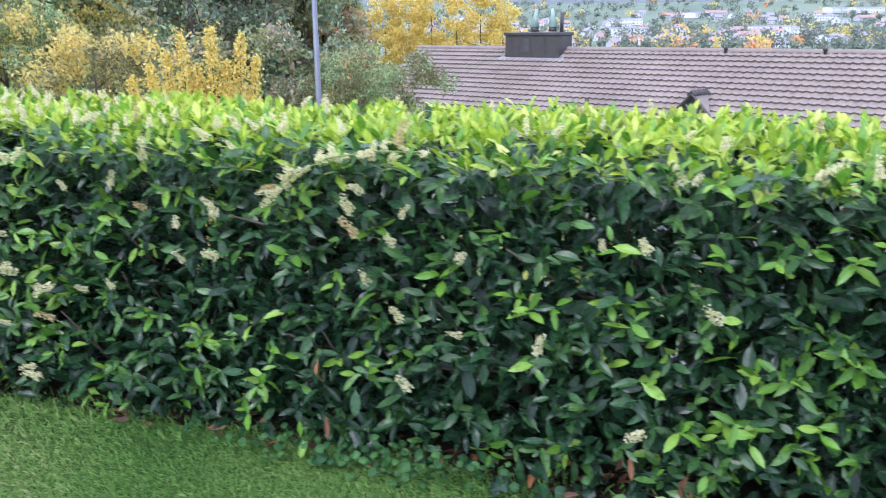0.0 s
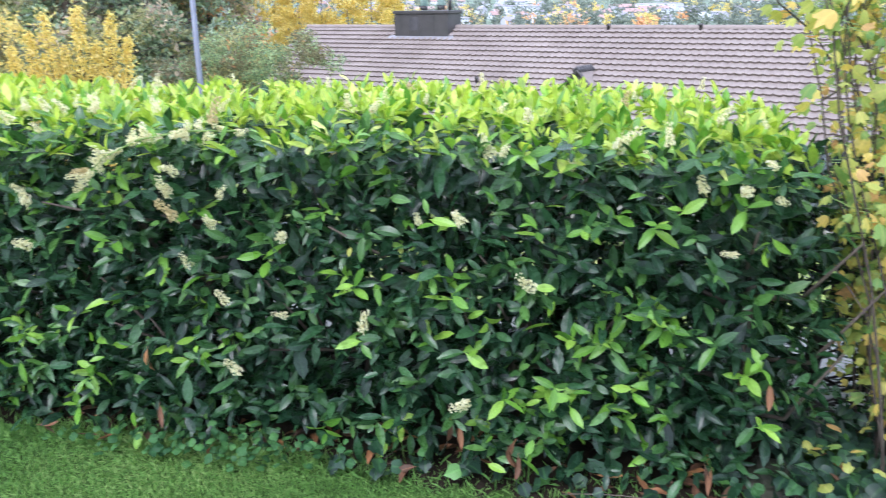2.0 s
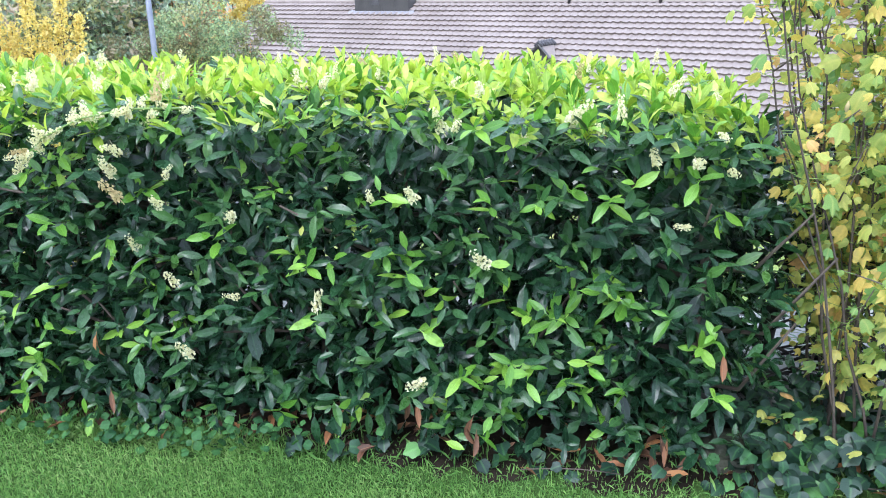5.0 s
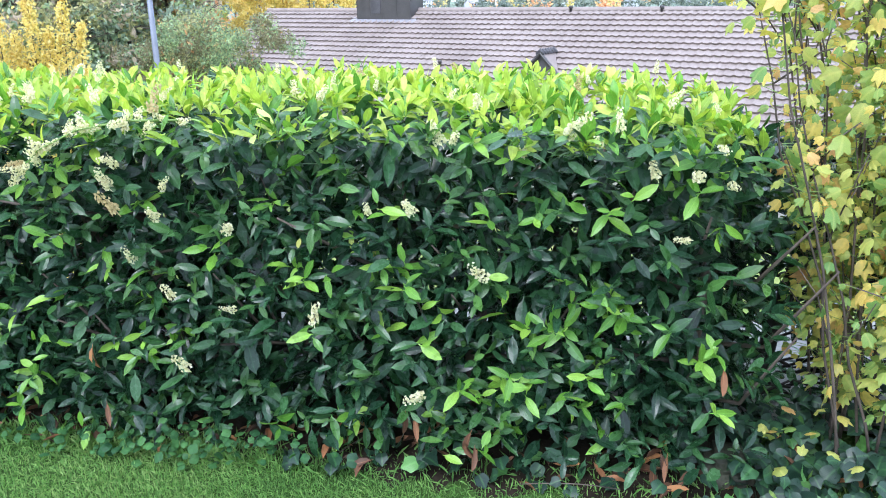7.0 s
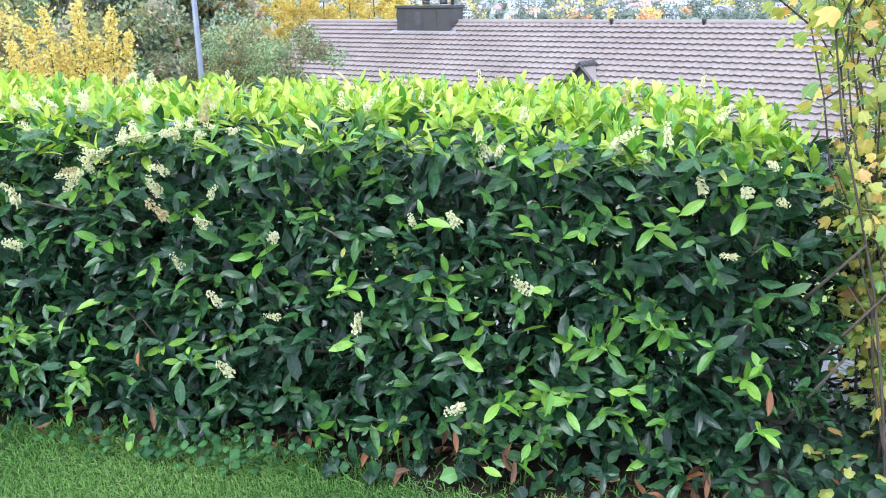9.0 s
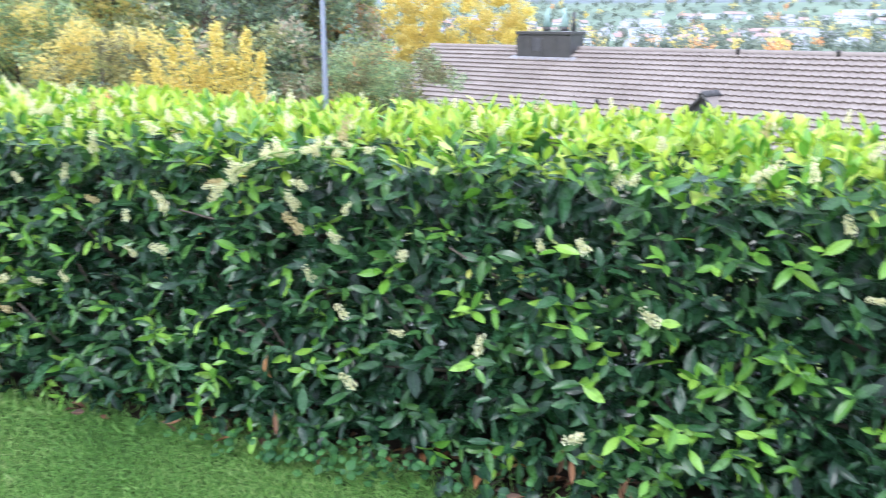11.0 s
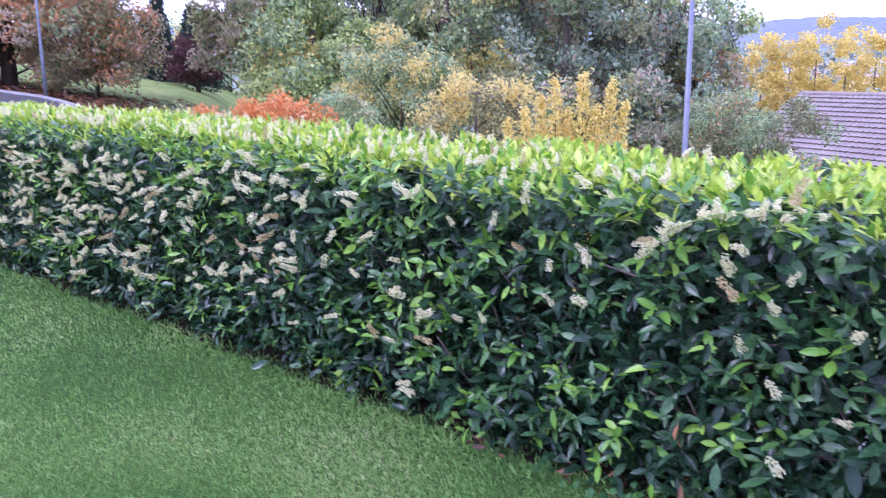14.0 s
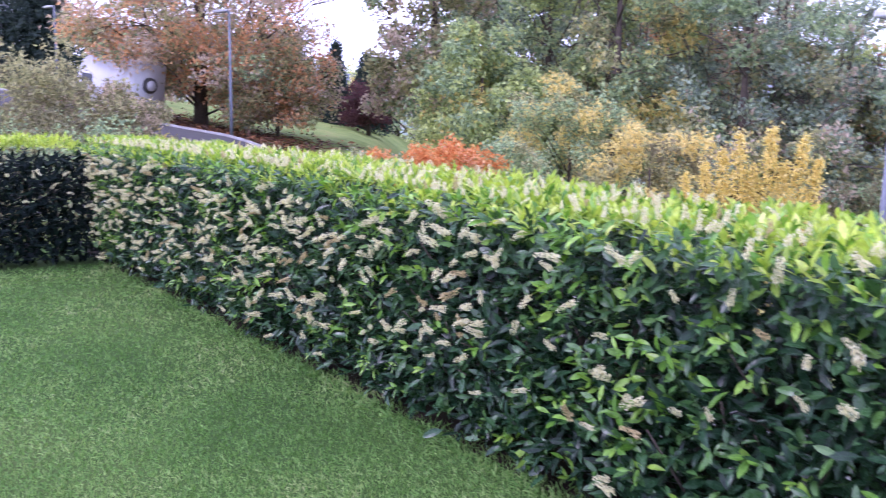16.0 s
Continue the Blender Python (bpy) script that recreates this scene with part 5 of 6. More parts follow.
# ---- street furniture ----
def lamp_post(label, az, dist, top, head_turn, reach, head=(0.62, 0.22, 0.10), butt=0.075):
    foot = on_land(az, dist, 0)
    ob = thing("street_lamp", label, "street lamp", foot)
    h = top - foot.z
    part("pole", Soup().tube([(0, 0, -0.2), (0, 0, h * 0.3), (0, 0, h)], [butt, butt * 0.9, butt * 0.58], 14), STEEL, ob, "", True)
    part("door", Soup().box((-butt - 0.006, -0.05, 0.6), (-butt * 0.5, 0.05, 0.95), 0.006), STEEL, ob)
    arm = part("arm", Soup().tube([(0, 0, h - 0.08), (reach * 0.5, 0, h - 0.02), (reach, 0, h + 0.02)], [butt * 0.5] * 3, 8), STEEL, ob, "", True)
    arm.rotation_euler[2] = radians(head_turn)
    lum = part("luminaire", Soup().box((reach - 0.05, -head[1] / 2, h - 0.03), (reach + head[0], head[1] / 2, h + head[2] - 0.03), 0.035), PAINT_WHITE, arm, "pale lamp head")
    part("diffuser", Soup().box((0.0, -head[1] * 0.36, h - 0.055), (head[0] * 0.7, head[1] * 0.36, h - 0.028), 0.01), LEAD, arm).location[0] = reach + 0.05


lamp_post("slender grey steel street lamp behind the hedge", -28.5, 20.0, up(0, 20, 6.72), 215, 0.02, (0.5, 0.26, 0.13), 0.085)
lamp_post("grey steel street lamp at the kerb under the beech", -69.9, 41.0, up(0, 41, 6.95), 200, 0.25, (0.75, 0.26, 0.12), 0.085)
lamp_post("grey steel street lamp further up the road", -80.2, 57.0, up(0, 57, 6.6), 200, 0.25, (0.75, 0.26, 0.12), 0.085)


def build_van():
    foot = on_land(-76.9, 47, 0.12)
    ob = thing("van", "white camper van with a spare wheel parked on the road", "van", foot)
    ob.rotation_euler = (0, radians(-7), math.atan2(-8.0, -17.8))
    bm = bmesh.new()
    outline = [(-2.5, 0.35), (2.45, 0.35), (2.5, 1.1), (2.1, 1.4), (1.7, 2.3), (1.3, 2.72), (-2.3, 2.8), (-2.5, 2.62)]
    a = [bm.verts.new((x, -0.95, z)) for x, z in outline]
    b = [bm.verts.new((x, 0.95, z)) for x, z in outline]
    bm.faces.new(a)
    bm.faces.new(b[::-1])
    for k in range(len(outline)):
        j = (k + 1) % len(outline)
        bm.faces.new((a[j], a[k], b[k], b[j]))
    bmesh.ops.recalc_face_normals(bm, faces=bm.faces)
    bmesh.ops.bevel(bm, geom=bm.edges[:], offset=0.07, segments=2, affect="EDGES")
    part("body", Soup().take(bm), PAINT_WHITE, ob, "", True)
    for side in (-1, 1):
        part("side_window", Soup().box((0.75, side * 0.952 - 0.01, 1.25), (1.6, side * 0.952 + 0.01, 1.8), 0.004), GLASS_DARK, ob)
        for x in (-1.55, 1.6):
            bm = bmesh.new()
            bmesh.ops.create_cone(bm, cap_ends=True, segments=20, radius1=0.34, radius2=0.34, depth=0.22, matrix=pose(x, side * 0.88, 0.34, 90))
            w = part("wheel", Soup().take(bm), RUBBER, ob, "black tyre")
            bm = bmesh.new()
            bmesh.ops.create_cone(bm, cap_ends=True, segments=16, radius1=0.2, radius2=0.2, depth=0.24, matrix=pose(x, side * 0.885, 0.34, 90))
            part("rim", Soup().take(bm), STEEL, w)
    for radius, mat, name in ((0.40, CLADDING, "spare_wheel"), (0.27, PAINT_WHITE, "hub_cover")):
        bm = bmesh.new()
        bmesh.ops.create_cone(bm, cap_ends=True, segments=24, radius1=radius, radius2=radius * 0.94, depth=0.16, matrix=pose(-2.60 - (0.03 if radius < 0.3 else 0), 0.1, 1.62, 0, -90, 0))
        held = part(name, Soup().take(bm), mat, ob if radius > 0.3 else held, "pale wheel cover" if radius < 0.3 else "", True)
    for side in (-0.7, 0.7):
        part("roof_rail", Soup().tube([(-2.2, side, 2.79), (-2.1, side, 2.88), (1.0, side, 2.84), (1.1, side, 2.72)], [0.025] * 4, 8), STEEL, ob, "", True)
    part("bumper", Soup().box((-2.58, -0.93, 0.32), (-2.45, 0.93, 0.55), 0.03), CLADDING, ob)


build_van()


# ---- houses ----
def house_block(ob, length, width, wall_h, rise, wall, roof, floors, bays, over=0.6):
    """Walls, gable roof and windows, ridge along x, centred on the thing's origin."""
    s = Soup()
    x, y = length / 2, width / 2
    s.add([(-x, -y, 0), (x, -y, 0), (x, y, 0), (-x, y, 0), (-x, -y, wall_h), (x, -y, wall_h), (x, y, wall_h), (-x, y, wall_h), (-x, 0, wall_h + rise), (x, 0, wall_h + rise)], [(0, 1, 5, 4), (2, 3, 7, 6), (1, 2, 6, 5), (3, 0, 4, 7), (5, 6, 9), (7, 4, 8)])
    part("wall", s, wall, ob)
    k = 1 + over / y
    s = Soup()
    X, Y, z0, z1 = x + over, y * k, wall_h + rise - rise * k, wall_h + rise
    v = []
    for lift in (0.03, 0.28):
        v += [(-X, -Y, z0 + lift), (X, -Y, z0 + lift), (X, 0, z1 + lift), (-X, 0, z1 + lift), (-X, Y, z0 + lift), (X, Y, z0 + lift)]
    s.add(v, [(6, 7, 8, 9), (9, 8, 11, 10), (1, 0, 3, 2), (2, 3, 4, 5), (0, 1, 7, 6), (4, 10, 11, 5), (0, 6, 9, 3), (3, 9, 10, 4), (1, 2, 8, 7), (2, 5, 11, 8)])
    part("roof", s, roof, ob)
    for f in range(floors):
        for b in range(bays):
            cx, cz = -x + length * (b + 0.5) / bays, wall_h * (f + 0.55) / floors
            part("window", Soup().box((cx - 0.65, -y - 0.05, cz - 0.65), (cx + 0.65, -y + 0.04, cz + 0.65)), GLASS_DARK, ob)


def far_house(label, az, dist, size, floors, bays, wall, roof, turn, lift=0.0, group="houses of the far town"):
    ob = thing("far_house", label, "house", on_land(az, dist, lift - 0.3), group)
    ob.rotation_euler[2] = radians(turn - az)
    house_block(ob, *size, wall, roof, floors, bays)
    return ob


far_house("white house with a brown gable roof up the road", -84.4, 72, (11, 9, 7.0, 2.6), 2, 3, PLASTER, TILE_DARK, 62, 2.2, "houses up the road")
GREY_WALL = surface("far_grey_wall", (0.40, 0.40, 0.43), (0.52, 0.52, 0.55), 0.05, 0.9, bump=0)
kinds = []
for label, size, floors, bays, wall, roof in (("white apartment block in the far town", (34, 12, 9, 1.0), 3, 8, PLASTER, ROOF_GREY), ("white house with a grey roof in the far town", (12, 9, 6, 3.4), 2, 3, PLASTER, ROOF_GREY), ("pale house with a red roof in the far town", (14, 10, 5.5, 4.0), 2, 3, PLASTER, ROOF_RED), ("long grey building with a red roof in the far town", (48, 12, 6, 4.0), 2, 9, GREY_WALL, ROOF_RED), ("grey house with a dark roof in the far town", (13, 10, 6.5, 3.8), 2, 3, GREY_WALL, ROOF_GREY), ("wide white factory hall in the far town", (60, 26, 10, 1.2), 2, 10, PLASTER, ROOF_GREY)):
    kinds.append(far_house(label, -8, 1500, size, floors, bays, wall, roof, 0))
for k in range(150):
    az, dist = -22 + 38 * ((k * 0.618) % 1) + rng.normal(0, 0.4), 900 + 900 * ((k * 0.377) % 1)
    j = int(rng.choice([0, 1, 1, 2, 2, 2, 4, 4, 4, 3, 5], 1)[0])
    copy_thing(kinds[j], Matrix.Translation(on_land(az, dist, -0.3)) @ pose(0, 0, 0, 0, 0, -az + rng.uniform(-70, 70)))

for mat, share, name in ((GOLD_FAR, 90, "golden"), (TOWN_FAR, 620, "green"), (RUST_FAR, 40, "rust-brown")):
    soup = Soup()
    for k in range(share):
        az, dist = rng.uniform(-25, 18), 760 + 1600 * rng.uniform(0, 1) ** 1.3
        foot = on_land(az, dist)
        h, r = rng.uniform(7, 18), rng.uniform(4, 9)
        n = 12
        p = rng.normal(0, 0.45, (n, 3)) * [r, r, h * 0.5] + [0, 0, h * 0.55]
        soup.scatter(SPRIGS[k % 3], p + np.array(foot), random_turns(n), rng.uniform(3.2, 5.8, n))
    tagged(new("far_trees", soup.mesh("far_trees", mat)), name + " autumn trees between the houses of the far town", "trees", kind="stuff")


# ---- the neighbour's house ----
RIDGE_A, RIDGE_TURN, PITCH, RIDGE_LONG, ROOF_ROWS, GAUGE, TILE_W = Vector((-14.05, 35.52, 0.70)), -22.7, 32.0, 27.0, 18, 0.30, 0.27


def build_neighbour():
    house = thing("neighbour_house", "long house with a weathered brown pantile roof below the garden", "house", RIDGE_A)
    house.rotation_euler[2] = radians(RIDGE_TURN)
    down = np.array([0, -math.cos(radians(PITCH)), -math.sin(radians(PITCH))])
    normal = np.array([0, -math.sin(radians(PITCH)), math.cos(radians(PITCH))])
    slope = ROOF_ROWS * GAUGE
    eave = down * slope
    deck = Soup()
    back = eave * [1, -1, 1]
    deck.add([(0, 0, -0.02), (RIDGE_LONG, 0, -0.02), (RIDGE_LONG, *eave[1:]), (0, *eave[1:]), (0, *back[1:]), (RIDGE_LONG, *back[1:])], [(0, 3, 2, 1), (0, 1, 5, 4)])
    roof = part("roof", deck, TILE_DARK, house, "pantile roof")
    # one pantile: a flat pan and a roll, with a thick lower edge
    prof = [(0.0, 0.022), (0.055, 0.006), (0.115, 0.0), (0.175, 0.010), (0.225, 0.034), (0.265, 0.044), (0.305, 0.034), (0.34, 0.020)]
    verts, faces = [], []
    for w, h in prof:
        for s, lift in ((-0.02, 0.0), (GAUGE + 0.03, 0.074), (GAUGE + 0.02, 0.012)):
            verts.append(np.array([w * 0.8, 0, 0]) + down * s + normal * (h * 0.8 + lift + 0.01))
    for k in range(len(prof) - 1):
        a = 3 * k
        faces += [(a, a + 1, a + 4, a + 3), (a + 1, a + 2, a + 5, a + 4)]
    tile = (np.array(verts), faces, np.zeros((len(verts), 2)))
    data = Soup().add(*tile).mesh("tile", TILE)
    cols = int(RIDGE_LONG / TILE_W)
    rest = []
    count = 0
    for row in range(ROOF_ROWS):
        for col in range(cols):
            at = np.array([col * TILE_W, 0, 0]) + down * (row * GAUGE) + normal * rng.normal(0, 0.002)
            if 60 <= col < 79 and count < 300:
                ob = part("tile", data, None, roof)
                ob.location = at
                count += 1
            else:
                rest.append(at)
    soup = Soup().scatter(tile, rest, np.tile(np.eye(3), (len(rest), 1, 1)), np.ones(len(rest)))
    part("tiles", soup, TILE, roof, "", False, "stuff")
    # ridge caps
    ring = [(0.12 * math.cos(w), 0.10 * math.sin(w)) for w in np.linspace(-0.2, math.pi + 0.2, 8)]
    cap = Soup().add([(x, y * (1.0 if x else 1.08), z * (1.0 if x else 1.08)) for x in (0.0, 0.42) for y, z in ring], [(k, k + 1, k + 9, k + 8) for k in range(7)])
    data = cap.mesh("ridge_tile", TILE, True)
    for k in range(int(RIDGE_LONG / 0.4)):
        part("ridge_tile", data, None, roof).location = (k * 0.4, 0, 0.02)
    half = abs(eave[1])
    part("wall", Soup().box((0.4, -half + 0.7, -6.5), (RIDGE_LONG - 0.4, half - 0.7, eave[2] - 0.03)), RENDER_GREY, house, "pale rendered wall")
    for end in (0.42, RIDGE_LONG - 0.42):
        part("gable", Soup().add([(end, -half + 0.8, eave[2]), (end, half - 0.8, eave[2]), (end, 0, -0.06)], [(0, 1, 2)]), PLASTER, house, "pale rendered gable")
    gutter = [(0.07 * math.cos(w), 0.07 * math.sin(w)) for w in np.linspace(math.pi, 2 * math.pi, 7)]
    part("gutter", Soup().add([(x, eave[1] - 0.06 + y, eave[2] + 0.01 + z) for x in (0, RIDGE_LONG) for y, z in gutter], [(k, k + 1, k + 8, k + 7) for k in range(6)]), CLADDING, house, "dark gutter", True)
    # chimney
    cx0, cx1 = 5.4, 8.0
    y0, y1, z0, z1 = -0.62, 0.25, -0.75, 0.54
    ch = part("chimney", Soup().box((cx0, y0, z0), (cx1, y1, z1), 0.015), CLADDING, house, "wide dark metal-clad chimney")
    part("cap", Soup().box((cx0 - 0.05, y0 - 0.05, z1 + 0.002), (cx1 + 0.05, y1 + 0.05, z1 + 0.12), 0.02), CLADDING, ch, "dark cap slab")
    part("hatch", Soup().box((cx0 + 0.75, y0 - 0.02, z1 - 0.62), (cx0 + 1.2, y0 + 0.01, z1 - 0.12), 0.008), TILE_DARK, ch)
    for k in (1, 2, 3):
        x = cx0 + (cx1 - cx0) * k / 4
        part("seam", Soup().box((x - 0.012, y0 - 0.012, z0 + 0.2), (x + 0.012, y0 + 0.004, z1 - 0.02)), CLADDING, ch)
    part("flashing", Soup().add([np.array([x, 0, 0]) + down * s + normal * 0.075 for x, s in ((cx0 - 0.2, 0.55), (cx1 + 0.2, 0.55), (cx1 + 0.35, 0.92), (cx0 - 0.35, 0.92))], [(0, 3, 2, 1)]), LEAD, ch, "pale lead flashing")
    for k, (x, lean) in enumerate(((cx0 + 1.15, 0.03), (cx0 + 2.0, -0.02))):
        cowl = part("cowl", Soup().tube([(x, -0.2, z1 + 0.15), (x, -0.2, z1 + 0.3), (x, -0.2, z1 + 0.31), (x + lean, -0.2, z1 + 0.75), (x + lean * 2, -0.2, z1 + 1.0)], [0.12, 0.12, 0.17, 0.085, 0.05], 14), COPPER, ch, "verdigris chimney cowl", True)
        part("neck", Soup().tube([(x, -0.2, z1 + 0.14), (x, -0.2, z1 + 0.31)], [0.15, 0.15], 12), CLADDING, cowl, "", True)
    part("flue_pipe", Soup().tube([(cx0 + 2.35, -0.1, z1 + 0.1), (cx0 + 2.35, -0.1, z1 + 0.85)], [0.07, 0.07], 10), CLADDING, ch, "thin dark flue pipe", True)
    # small gabled roof vent: two slopes, a recessed dark front and a ribbed ridge
    o = np.array([14.75, 0, 0]) + down * 2.35 + normal * 0.06
    deep, half_w, drop = 1.05, 0.64, 1.05 * math.tan(radians(PITCH))
    front, foot_l, foot_r = o + [0, -deep, 0.0], o + [-half_w, -deep, -drop], o + [half_w, -deep, -drop]
    thick = np.array([0, 0, 0.05])
    vent = part("roof_vent", Soup().add([o, front, foot_l, foot_r, o + thick, front + thick, foot_l + thick, foot_r + thick], [(4, 6, 5), (4, 5, 7), (0, 1, 2), (0, 3, 1), (1, 5, 6, 2), (1, 3, 7, 5)]), TILE, house, "small gabled roof vent")
    part("front_panel", Soup().add([front + [0, 0.1, -0.02], foot_l + [0.03, 0.1, 0], foot_r + [-0.03, 0.1, 0]], [(0, 1, 2)]), TILE_DARK, vent, "dark recessed front")
    for side, foot_p in ((-1, foot_l), (1, foot_r)):
        part("bargeboard", Soup().tube([front + [0, -0.02, 0.0], foot_p + [0, -0.02, 0.0]], [0.05, 0.05], 6), CLADDING, vent, "dark bargeboard")
    for k in range(6):
        a = o + (front - o) * (0.1 + k * 0.18)
        part("rib", Soup().tube([a + [-0.12, 0, -0.05], a + [0, 0, 0.09], a + [0.12, 0, -0.05]], [0.06] * 3, 8), TILE_DARK, vent, "", True)
    for x, s in ((10.8, 3.4), (14.4, 0.16), (17.6, 0.16)):
        a = np.array([x, 0, 0]) + down * s
        part("vent_pipe", Soup().tube([a, a + [0, 0, 0.16], a + [0, 0, 0.17], a + [0, 0, 0.25]], [0.045, 0.045, 0.075, 0.065], 10), CLADDING, house, "short dark vent pipe", True)


build_neighbour()


# ---- at the hedge's east end ----
def build_currant():
    """The tall yellowing shrub at the east end of the hedge: many upright stems with lobed leaves."""
    rng = np.random.default_rng(11)
    foot = Vector((1.23, 2.72, 0.0))
    bush = thing("currant_bush", "tall shrub with yellow and green lobed autumn leaves", "bush", foot)
    leaves, petioles = [], Soup()

    def clothe(pts, count, first, spread):
        for j in range(count):
            t = rng.uniform(first, 0.995)
            i = min(len(pts) - 2, int(t * (len(pts) - 1)))
            p = pts[i] + (pts[i + 1] - pts[i]) * (t * (len(pts) - 1) - i)
            q = rng.uniform(0, 2 * math.pi)
            off = np.array([math.cos(q), math.sin(q), rng.uniform(-0.3, 0.5)]) * rng.uniform(*spread)
            if p[2] < 0.9 and foot.x + p[0] + off[0] < 0.9 + 0.1 * (0.9 - p[2]):
                continue
            petioles.tube([p, p + off], [0.0013, 0.001], 3)
            leaves.append((p + off, np.array([math.cos(q), math.sin(q), -0.8 + rng.normal(0, 0.45)])))

    for k in range(46):
        b = np.array([-0.17 + 0.55 * (k * 0.618 % 1) ** 1.3, rng.uniform(-0.22, 0.3), 0.0])
        h = rng.uniform(1.55, 2.25)
        far_left = k % 6 == 0
        lean = np.array([h * (rng.uniform(-0.29, -0.22) if far_left else rng.uniform(-0.17, 0.05)), rng.uniform(-0.2, 0.25), 0])
        pts = [b + lean * t ** 1.1 + np.array([rng.normal(0, 0.012), rng.normal(0, 0.012), h * t ** 0.95]) for t in np.linspace(0, 1, 9)]
        part("stem", Soup().tube(pts, list(np.linspace(0.005, 0.0018, 9)), 6), TWIG, bush, "", True)
        clothe(pts, 32 if far_left else 80, 0.45 if far_left else 0.1, (0.02, 0.1))
        for j in range(4):
            at = pts[rng.integers(2, 8)]
            tip = at + np.array([rng.normal(-0.03, 0.12), rng.normal(-0.03, 0.12), rng.uniform(0.08, 0.3)])
            twig = [at, (at + tip) / 2 + rng.normal(0, 0.012, 3), tip]
            part("twig", Soup().tube(twig, [0.003, 0.0025, 0.0015], 5), TWIG, bush, "", True)
            clothe(twig, 9, 0.2, (0.015, 0.05))
    for k in range(7):
        at = leaves[rng.integers(0, len(leaves))][0] + [0, -0.02, 0.03]
        part("bud", Soup().tube([at, at + [0, 0, 0.008], at + [0.002, 0, 0.02], at + [0.003, 0, 0.032]], [0.002, 0.006, 0.006, 0.001], 7), FADED, bush, "small brown seed head", True)
    part("stalk_work", petioles, STALK, bush, "thin leaf stalks", False, "stuff")
    pl = np.array([a for a, _ in leaves])
    d = np.array([a for _, a in leaves])
    tu = turns_from(d, np.array([0, -0.6, 0.7]) + rng.normal(0, 0.75, (len(d), 3)))
    sc = rng.choice([0.028, 0.038, 0.048, 0.062], len(pl), p=[0.3, 0.35, 0.25, 0.1]) * rng.uniform(0.85, 1.15, len(pl))
    data = Soup().add(*CURRANT).mesh("leaf", YELLOW_LEAF, True)
    order = np.argsort(pl[:, 0] + 0.6 * pl[:, 1])
    for k in order[:300]:
        ob = part("leaf", data, None, bush)
        ob.matrix_local = Matrix.Translation(pl[k]) @ Matrix(tu[k].tolist()).to_4x4() @ Matrix.Diagonal((*([sc[k]] * 3), 1))
    rest = order[300:]
    part("foliage", Soup().scatter(CURRANT, pl[rest], tu[rest], sc[rest]), YELLOW_LEAF, bush, "yellow-green lobed leaves", True, "stuff")


build_currant()


def build_ivy(name, label, x0, x1, y0, y1, count, high, size):
    ob = thing(name, label, "ivy", ((x0 + x1) / 2, (y0 + y1) / 2, 0.0))
    o = np.array(ob.location)
    x, y = rng.uniform(x0, x1, count), rng.uniform(y0, y1, count)
    z = rng.uniform(0.2, 1.0, count) * high * (0.65 + 0.35 * np.array([noise.noise((a * 4, b * 4, 1)) for a, b in zip(x, y)]))
    pl = np.stack([x, y, np.maximum(z, 0.02)], 1) - o
    d = rng.normal(0, 1, (count, 3)) * [1, 1, 0.3] + np.array([0, -0.6, -0.35])
    tu = turns_from(d, np.array([0, -0.45, 1.0]) + rng.normal(0, 0.5, (count, 3)))
    sc = rng.uniform(*size, count)
    near = np.argsort(pl[:, 1])
    data = Soup().add(*IVY).mesh("leaf", IVY_LEAF, True)
    for k in near[:130]:
        leaf = part("leaf", data, None, ob)
        leaf.matrix_local = Matrix.Translation(pl[k]) @ Matrix(tu[k].tolist()).to_4x4() @ Matrix.Diagonal((*([sc[k]] * 3), 1))
    rest = near[130:]
    if len(rest):
        part("foliage", Soup().scatter(IVY, pl[rest], tu[rest], sc[rest]), IVY_LEAF, ob, "dark green ivy leaves", True, "stuff")
    vines = Soup()
    for k in range(8 if x0 > 0 else 2):
        a = np.array([rng.uniform(x0, x1), rng.uniform(y0, y1), 0.02]) - o
        pts = [a + np.array([0.13 * t * math.cos(k), 0.1 * t * math.sin(k * 1.7), 0.01 + 0.12 * high * math.sin(t)]) for t in np.linspace(0, 2.4, 6)]
        vines.tube(pts, [0.002] * 6, 5)
    part("vine", vines, TWIG, ob, "thin brown runners", True, "stuff")


build_ivy("ivy", "dark green ivy covering the ground beside the hedge", 0.74, 2.5, 2.36, 3.05, 1250, 0.24, (0.034, 0.075))
build_ivy("ivy", "ivy creeping along the foot of the hedge", -0.75, 0.75, 2.40, 2.52, 60, 0.16, (0.035, 0.068))


def build_herbs():
    ob = thing("clover_patch", "low patch of round-leaved herbs at the hedge foot", "plant", (-1.15, 2.4, 0))
    n = 210
    pl = np.stack([rng.normal(0, 0.3, n), rng.uniform(-0.06, 0.12, n), rng.uniform(0.02, 0.11, n)], 1)
    tu = turns_from(rng.normal(0, 1, (n, 3)) * [1, 1, 0.2], np.array([0, -0.8, 1.0]) + rng.normal(0, 0.35, (n, 3)))
    part("foliage", Soup().scatter(HERB, pl, tu, rng.uniform(0.02, 0.042, n)), CLOVER_LEAF, ob, "round green leaves", False, "stuff")
    stalks = Soup()
    for p in pl[::2]:
        stalks.tube([(p[0], p[1] + 0.03, 0), p], [0.0015, 0.001], 3)
    part("stalk_work", stalks, STALK, ob, "", False, "stuff")


build_herbs()


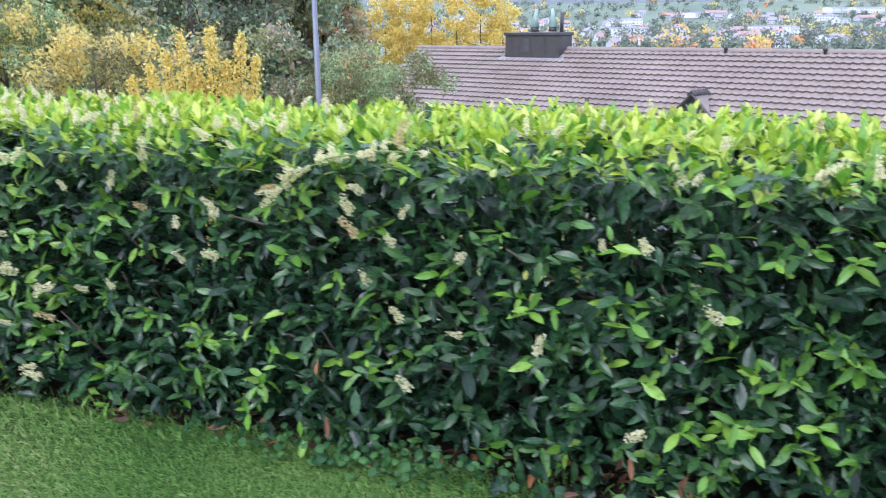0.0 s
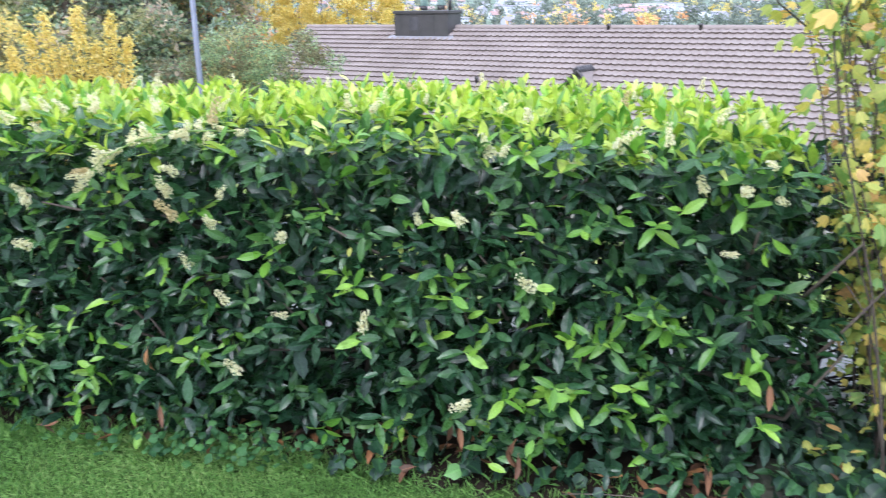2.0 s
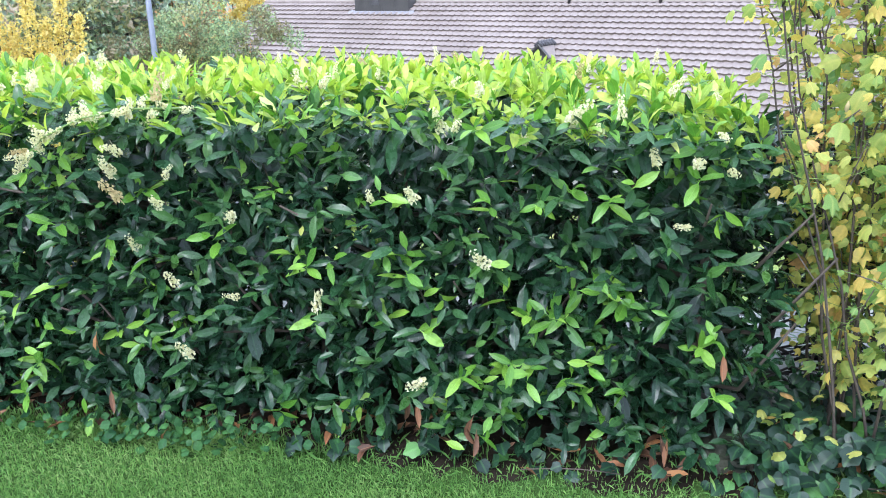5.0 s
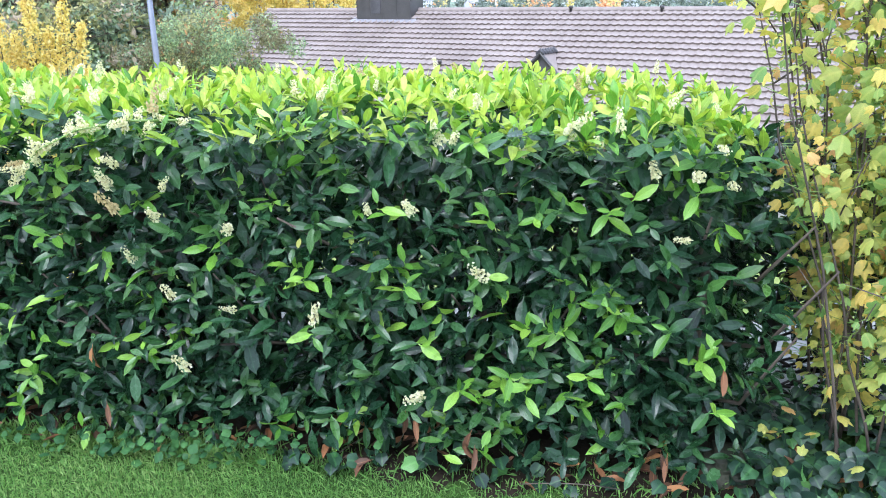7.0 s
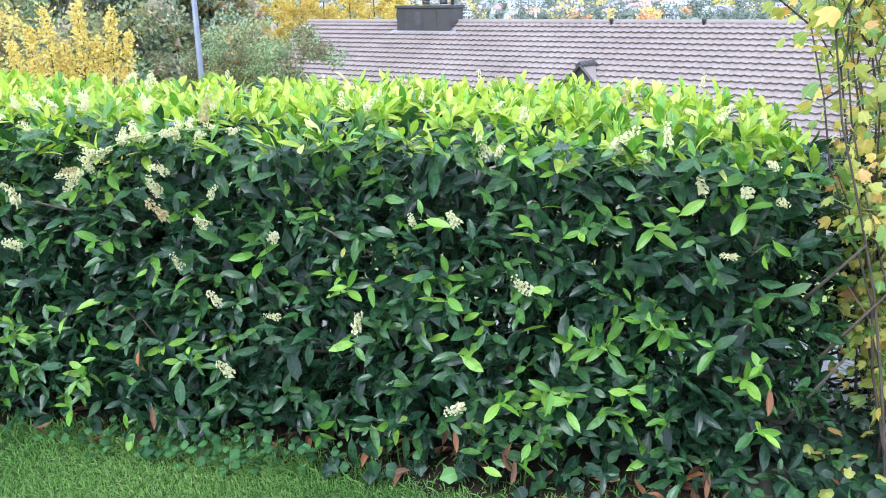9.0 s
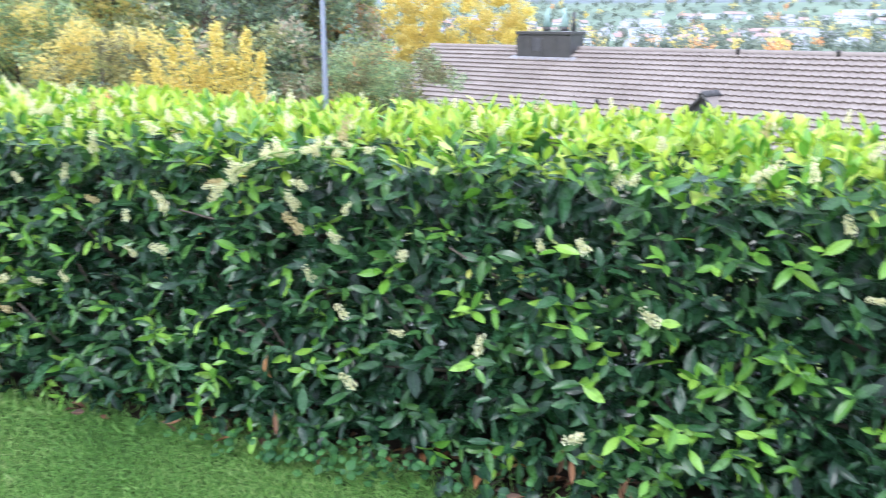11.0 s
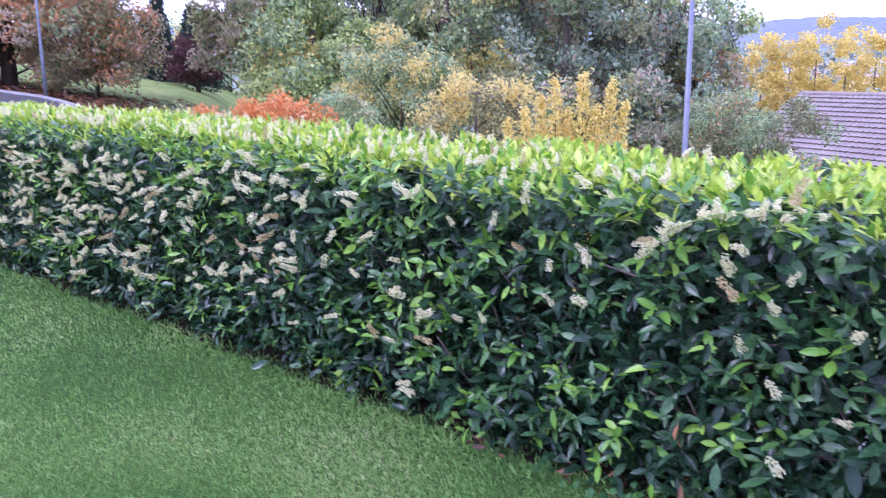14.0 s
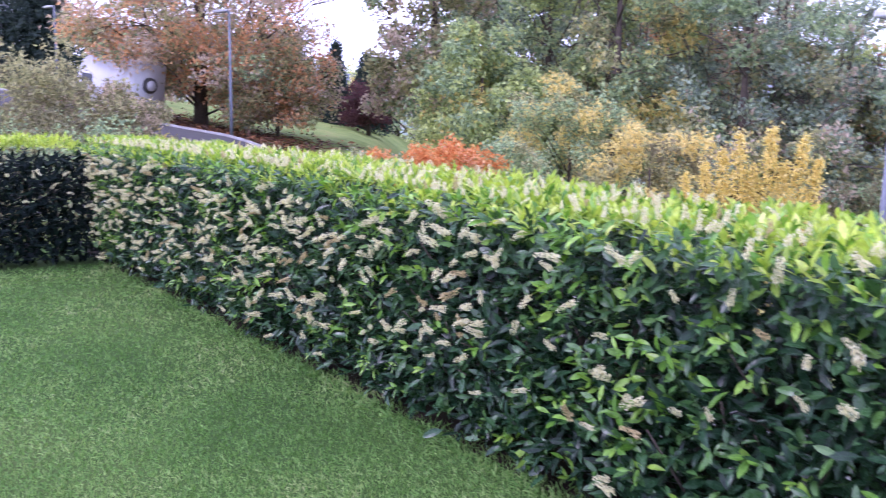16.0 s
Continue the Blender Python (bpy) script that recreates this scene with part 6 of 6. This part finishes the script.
def build_fallen_yellow():
    """Yellow leaves dropped on the ivy."""
    data = Soup().add(*CURRANT).mesh("fallen_leaf", YELLOW_LEAF)
    for k in range(34):
        ob = new("fallen_leaf", data)
        tu = turns_from(rng.normal(0, 1, (1, 3)) * [1, 1, 0.15], np.array([[0, -0.35, 1.0]]) + rng.normal(0, 0.25, (1, 3)))[0]
        at = (rng.uniform(0.8, 1.6), rng.uniform(2.32, 2.9), rng.uniform(0.12, 0.2))
        ob.matrix_world = Matrix.Translation(at) @ Matrix(tu.tolist()).to_4x4() @ Matrix.Diagonal((*([rng.uniform(0.036, 0.06)] * 3), 1))
        tagged(ob, "fallen yellow leaf lying on the ivy", "leaf", "yellow leaves on the ivy")


build_fallen_yellow()


def build_stone():
    bm = bmesh.new()
    bmesh.ops.create_cube(bm, size=1.0, matrix=Matrix.Diagonal((0.15, 0.2, 0.22, 1)))
    bmesh.ops.bevel(bm, geom=bm.edges[:], offset=0.03, segments=2, affect="EDGES")
    bmesh.ops.subdivide_edges(bm, edges=bm.edges[:], cuts=2, use_grid_fill=True)
    for v in bm.verts:
        v.co += v.normal * 0.012 * noise.noise(v.co * 14)
    s = Soup().take(bm)
    ob = new("stone_block", s.mesh("stone_block", STONE, True))
    ob.location = (0.73, 2.6, -0.02)
    tagged(ob, "weathered grey stone block half hidden by ivy", "stone")


build_stone()


def build_thicket():
    """The dark shrub behind the gap: a leaning stem, crossing twigs and narrow leaves."""
    ob = thing("evergreen_shrub", "dark evergreen shrub with a leaning stem behind the gap", "bush", (0.98, 3.25, 0))
    s = Soup()
    s.tube([(-0.08, 0, -0.3), (-0.02, 0, 0.25), (0.06, 0.02, 0.55), (0.1, 0.0, 0.95)], [0.035, 0.032, 0.028, 0.02], 8)
    part("trunk", s, DARK_WOOD, ob, "dark leaning stem", True)
    tw, pl, d = Soup(), [], []
    for k in range(84):
        a = np.array([rng.uniform(-0.1, 0.1), rng.normal(0, 0.12), rng.uniform(-0.05, 0.9)])
        e = a + np.array([rng.choice([-1, 1, 1]) * rng.uniform(0.2, 0.7), rng.normal(0, 0.2), rng.uniform(-0.1, 0.25)])
        tw.tube([a, (a + e) / 2 + [0, 0, 0.05], e], [0.007, 0.005, 0.002], 4)
        for j in range(24):
            t = rng.uniform(0.2, 1)
            pl.append(a + (e - a) * t + rng.normal(0, 0.012, 3))
            d.append((e - a) + rng.normal(0, 0.35, 3))
    part("twig_work", tw, DARK_WOOD, ob, "crossing dark twigs", True, "stuff")
    pl, d = np.array(pl), np.array(d)
    narrow = laurel_leaf(0.1, 0.2, 0.0, 0.09)
    part("foliage", Soup().scatter(narrow, pl, turns_from(d, np.array([0, -0.3, 1.0]) + rng.normal(0, 0.3, (len(d), 3))), rng.uniform(0.06, 0.1, len(pl))), LAUREL_DARK, ob, "narrow dark leaves", True, "stuff")
    pl = rng.uniform(-1, 1, (1500, 3)) * [0.36, 0.3, 0.48] + [-0.02, 0.1, 0.53]
    pl = pl[(pl[:, 2] > 0.5) | (pl[:, 0] < -0.1) | (rng.uniform(0, 1, len(pl)) < 0.06)]
    n = len(pl)
    part("foliage", scatter_leaves(Soup(), pl, turns_from(rng.normal(0, 0.7, (n, 3)) + np.array([0, -0.6, 0]), np.array([0, -0.6, 0.8]) + rng.normal(0, 0.4, (n, 3))), rng.uniform(0.07, 0.11, n)), LAUREL_DARK, ob, "deep green glossy leaves", True, "stuff")


build_thicket()


def build_path():
    v, f, _ = strip([(4.5, 4.2), (0.2, 4.6), (-4, 5.0)], -1.6, 0.4, 0.03, 0.4)
    structure("path", Soup().add(v, f), PATH_STONE, "grey gravel path below the hedge", "path")


build_path()
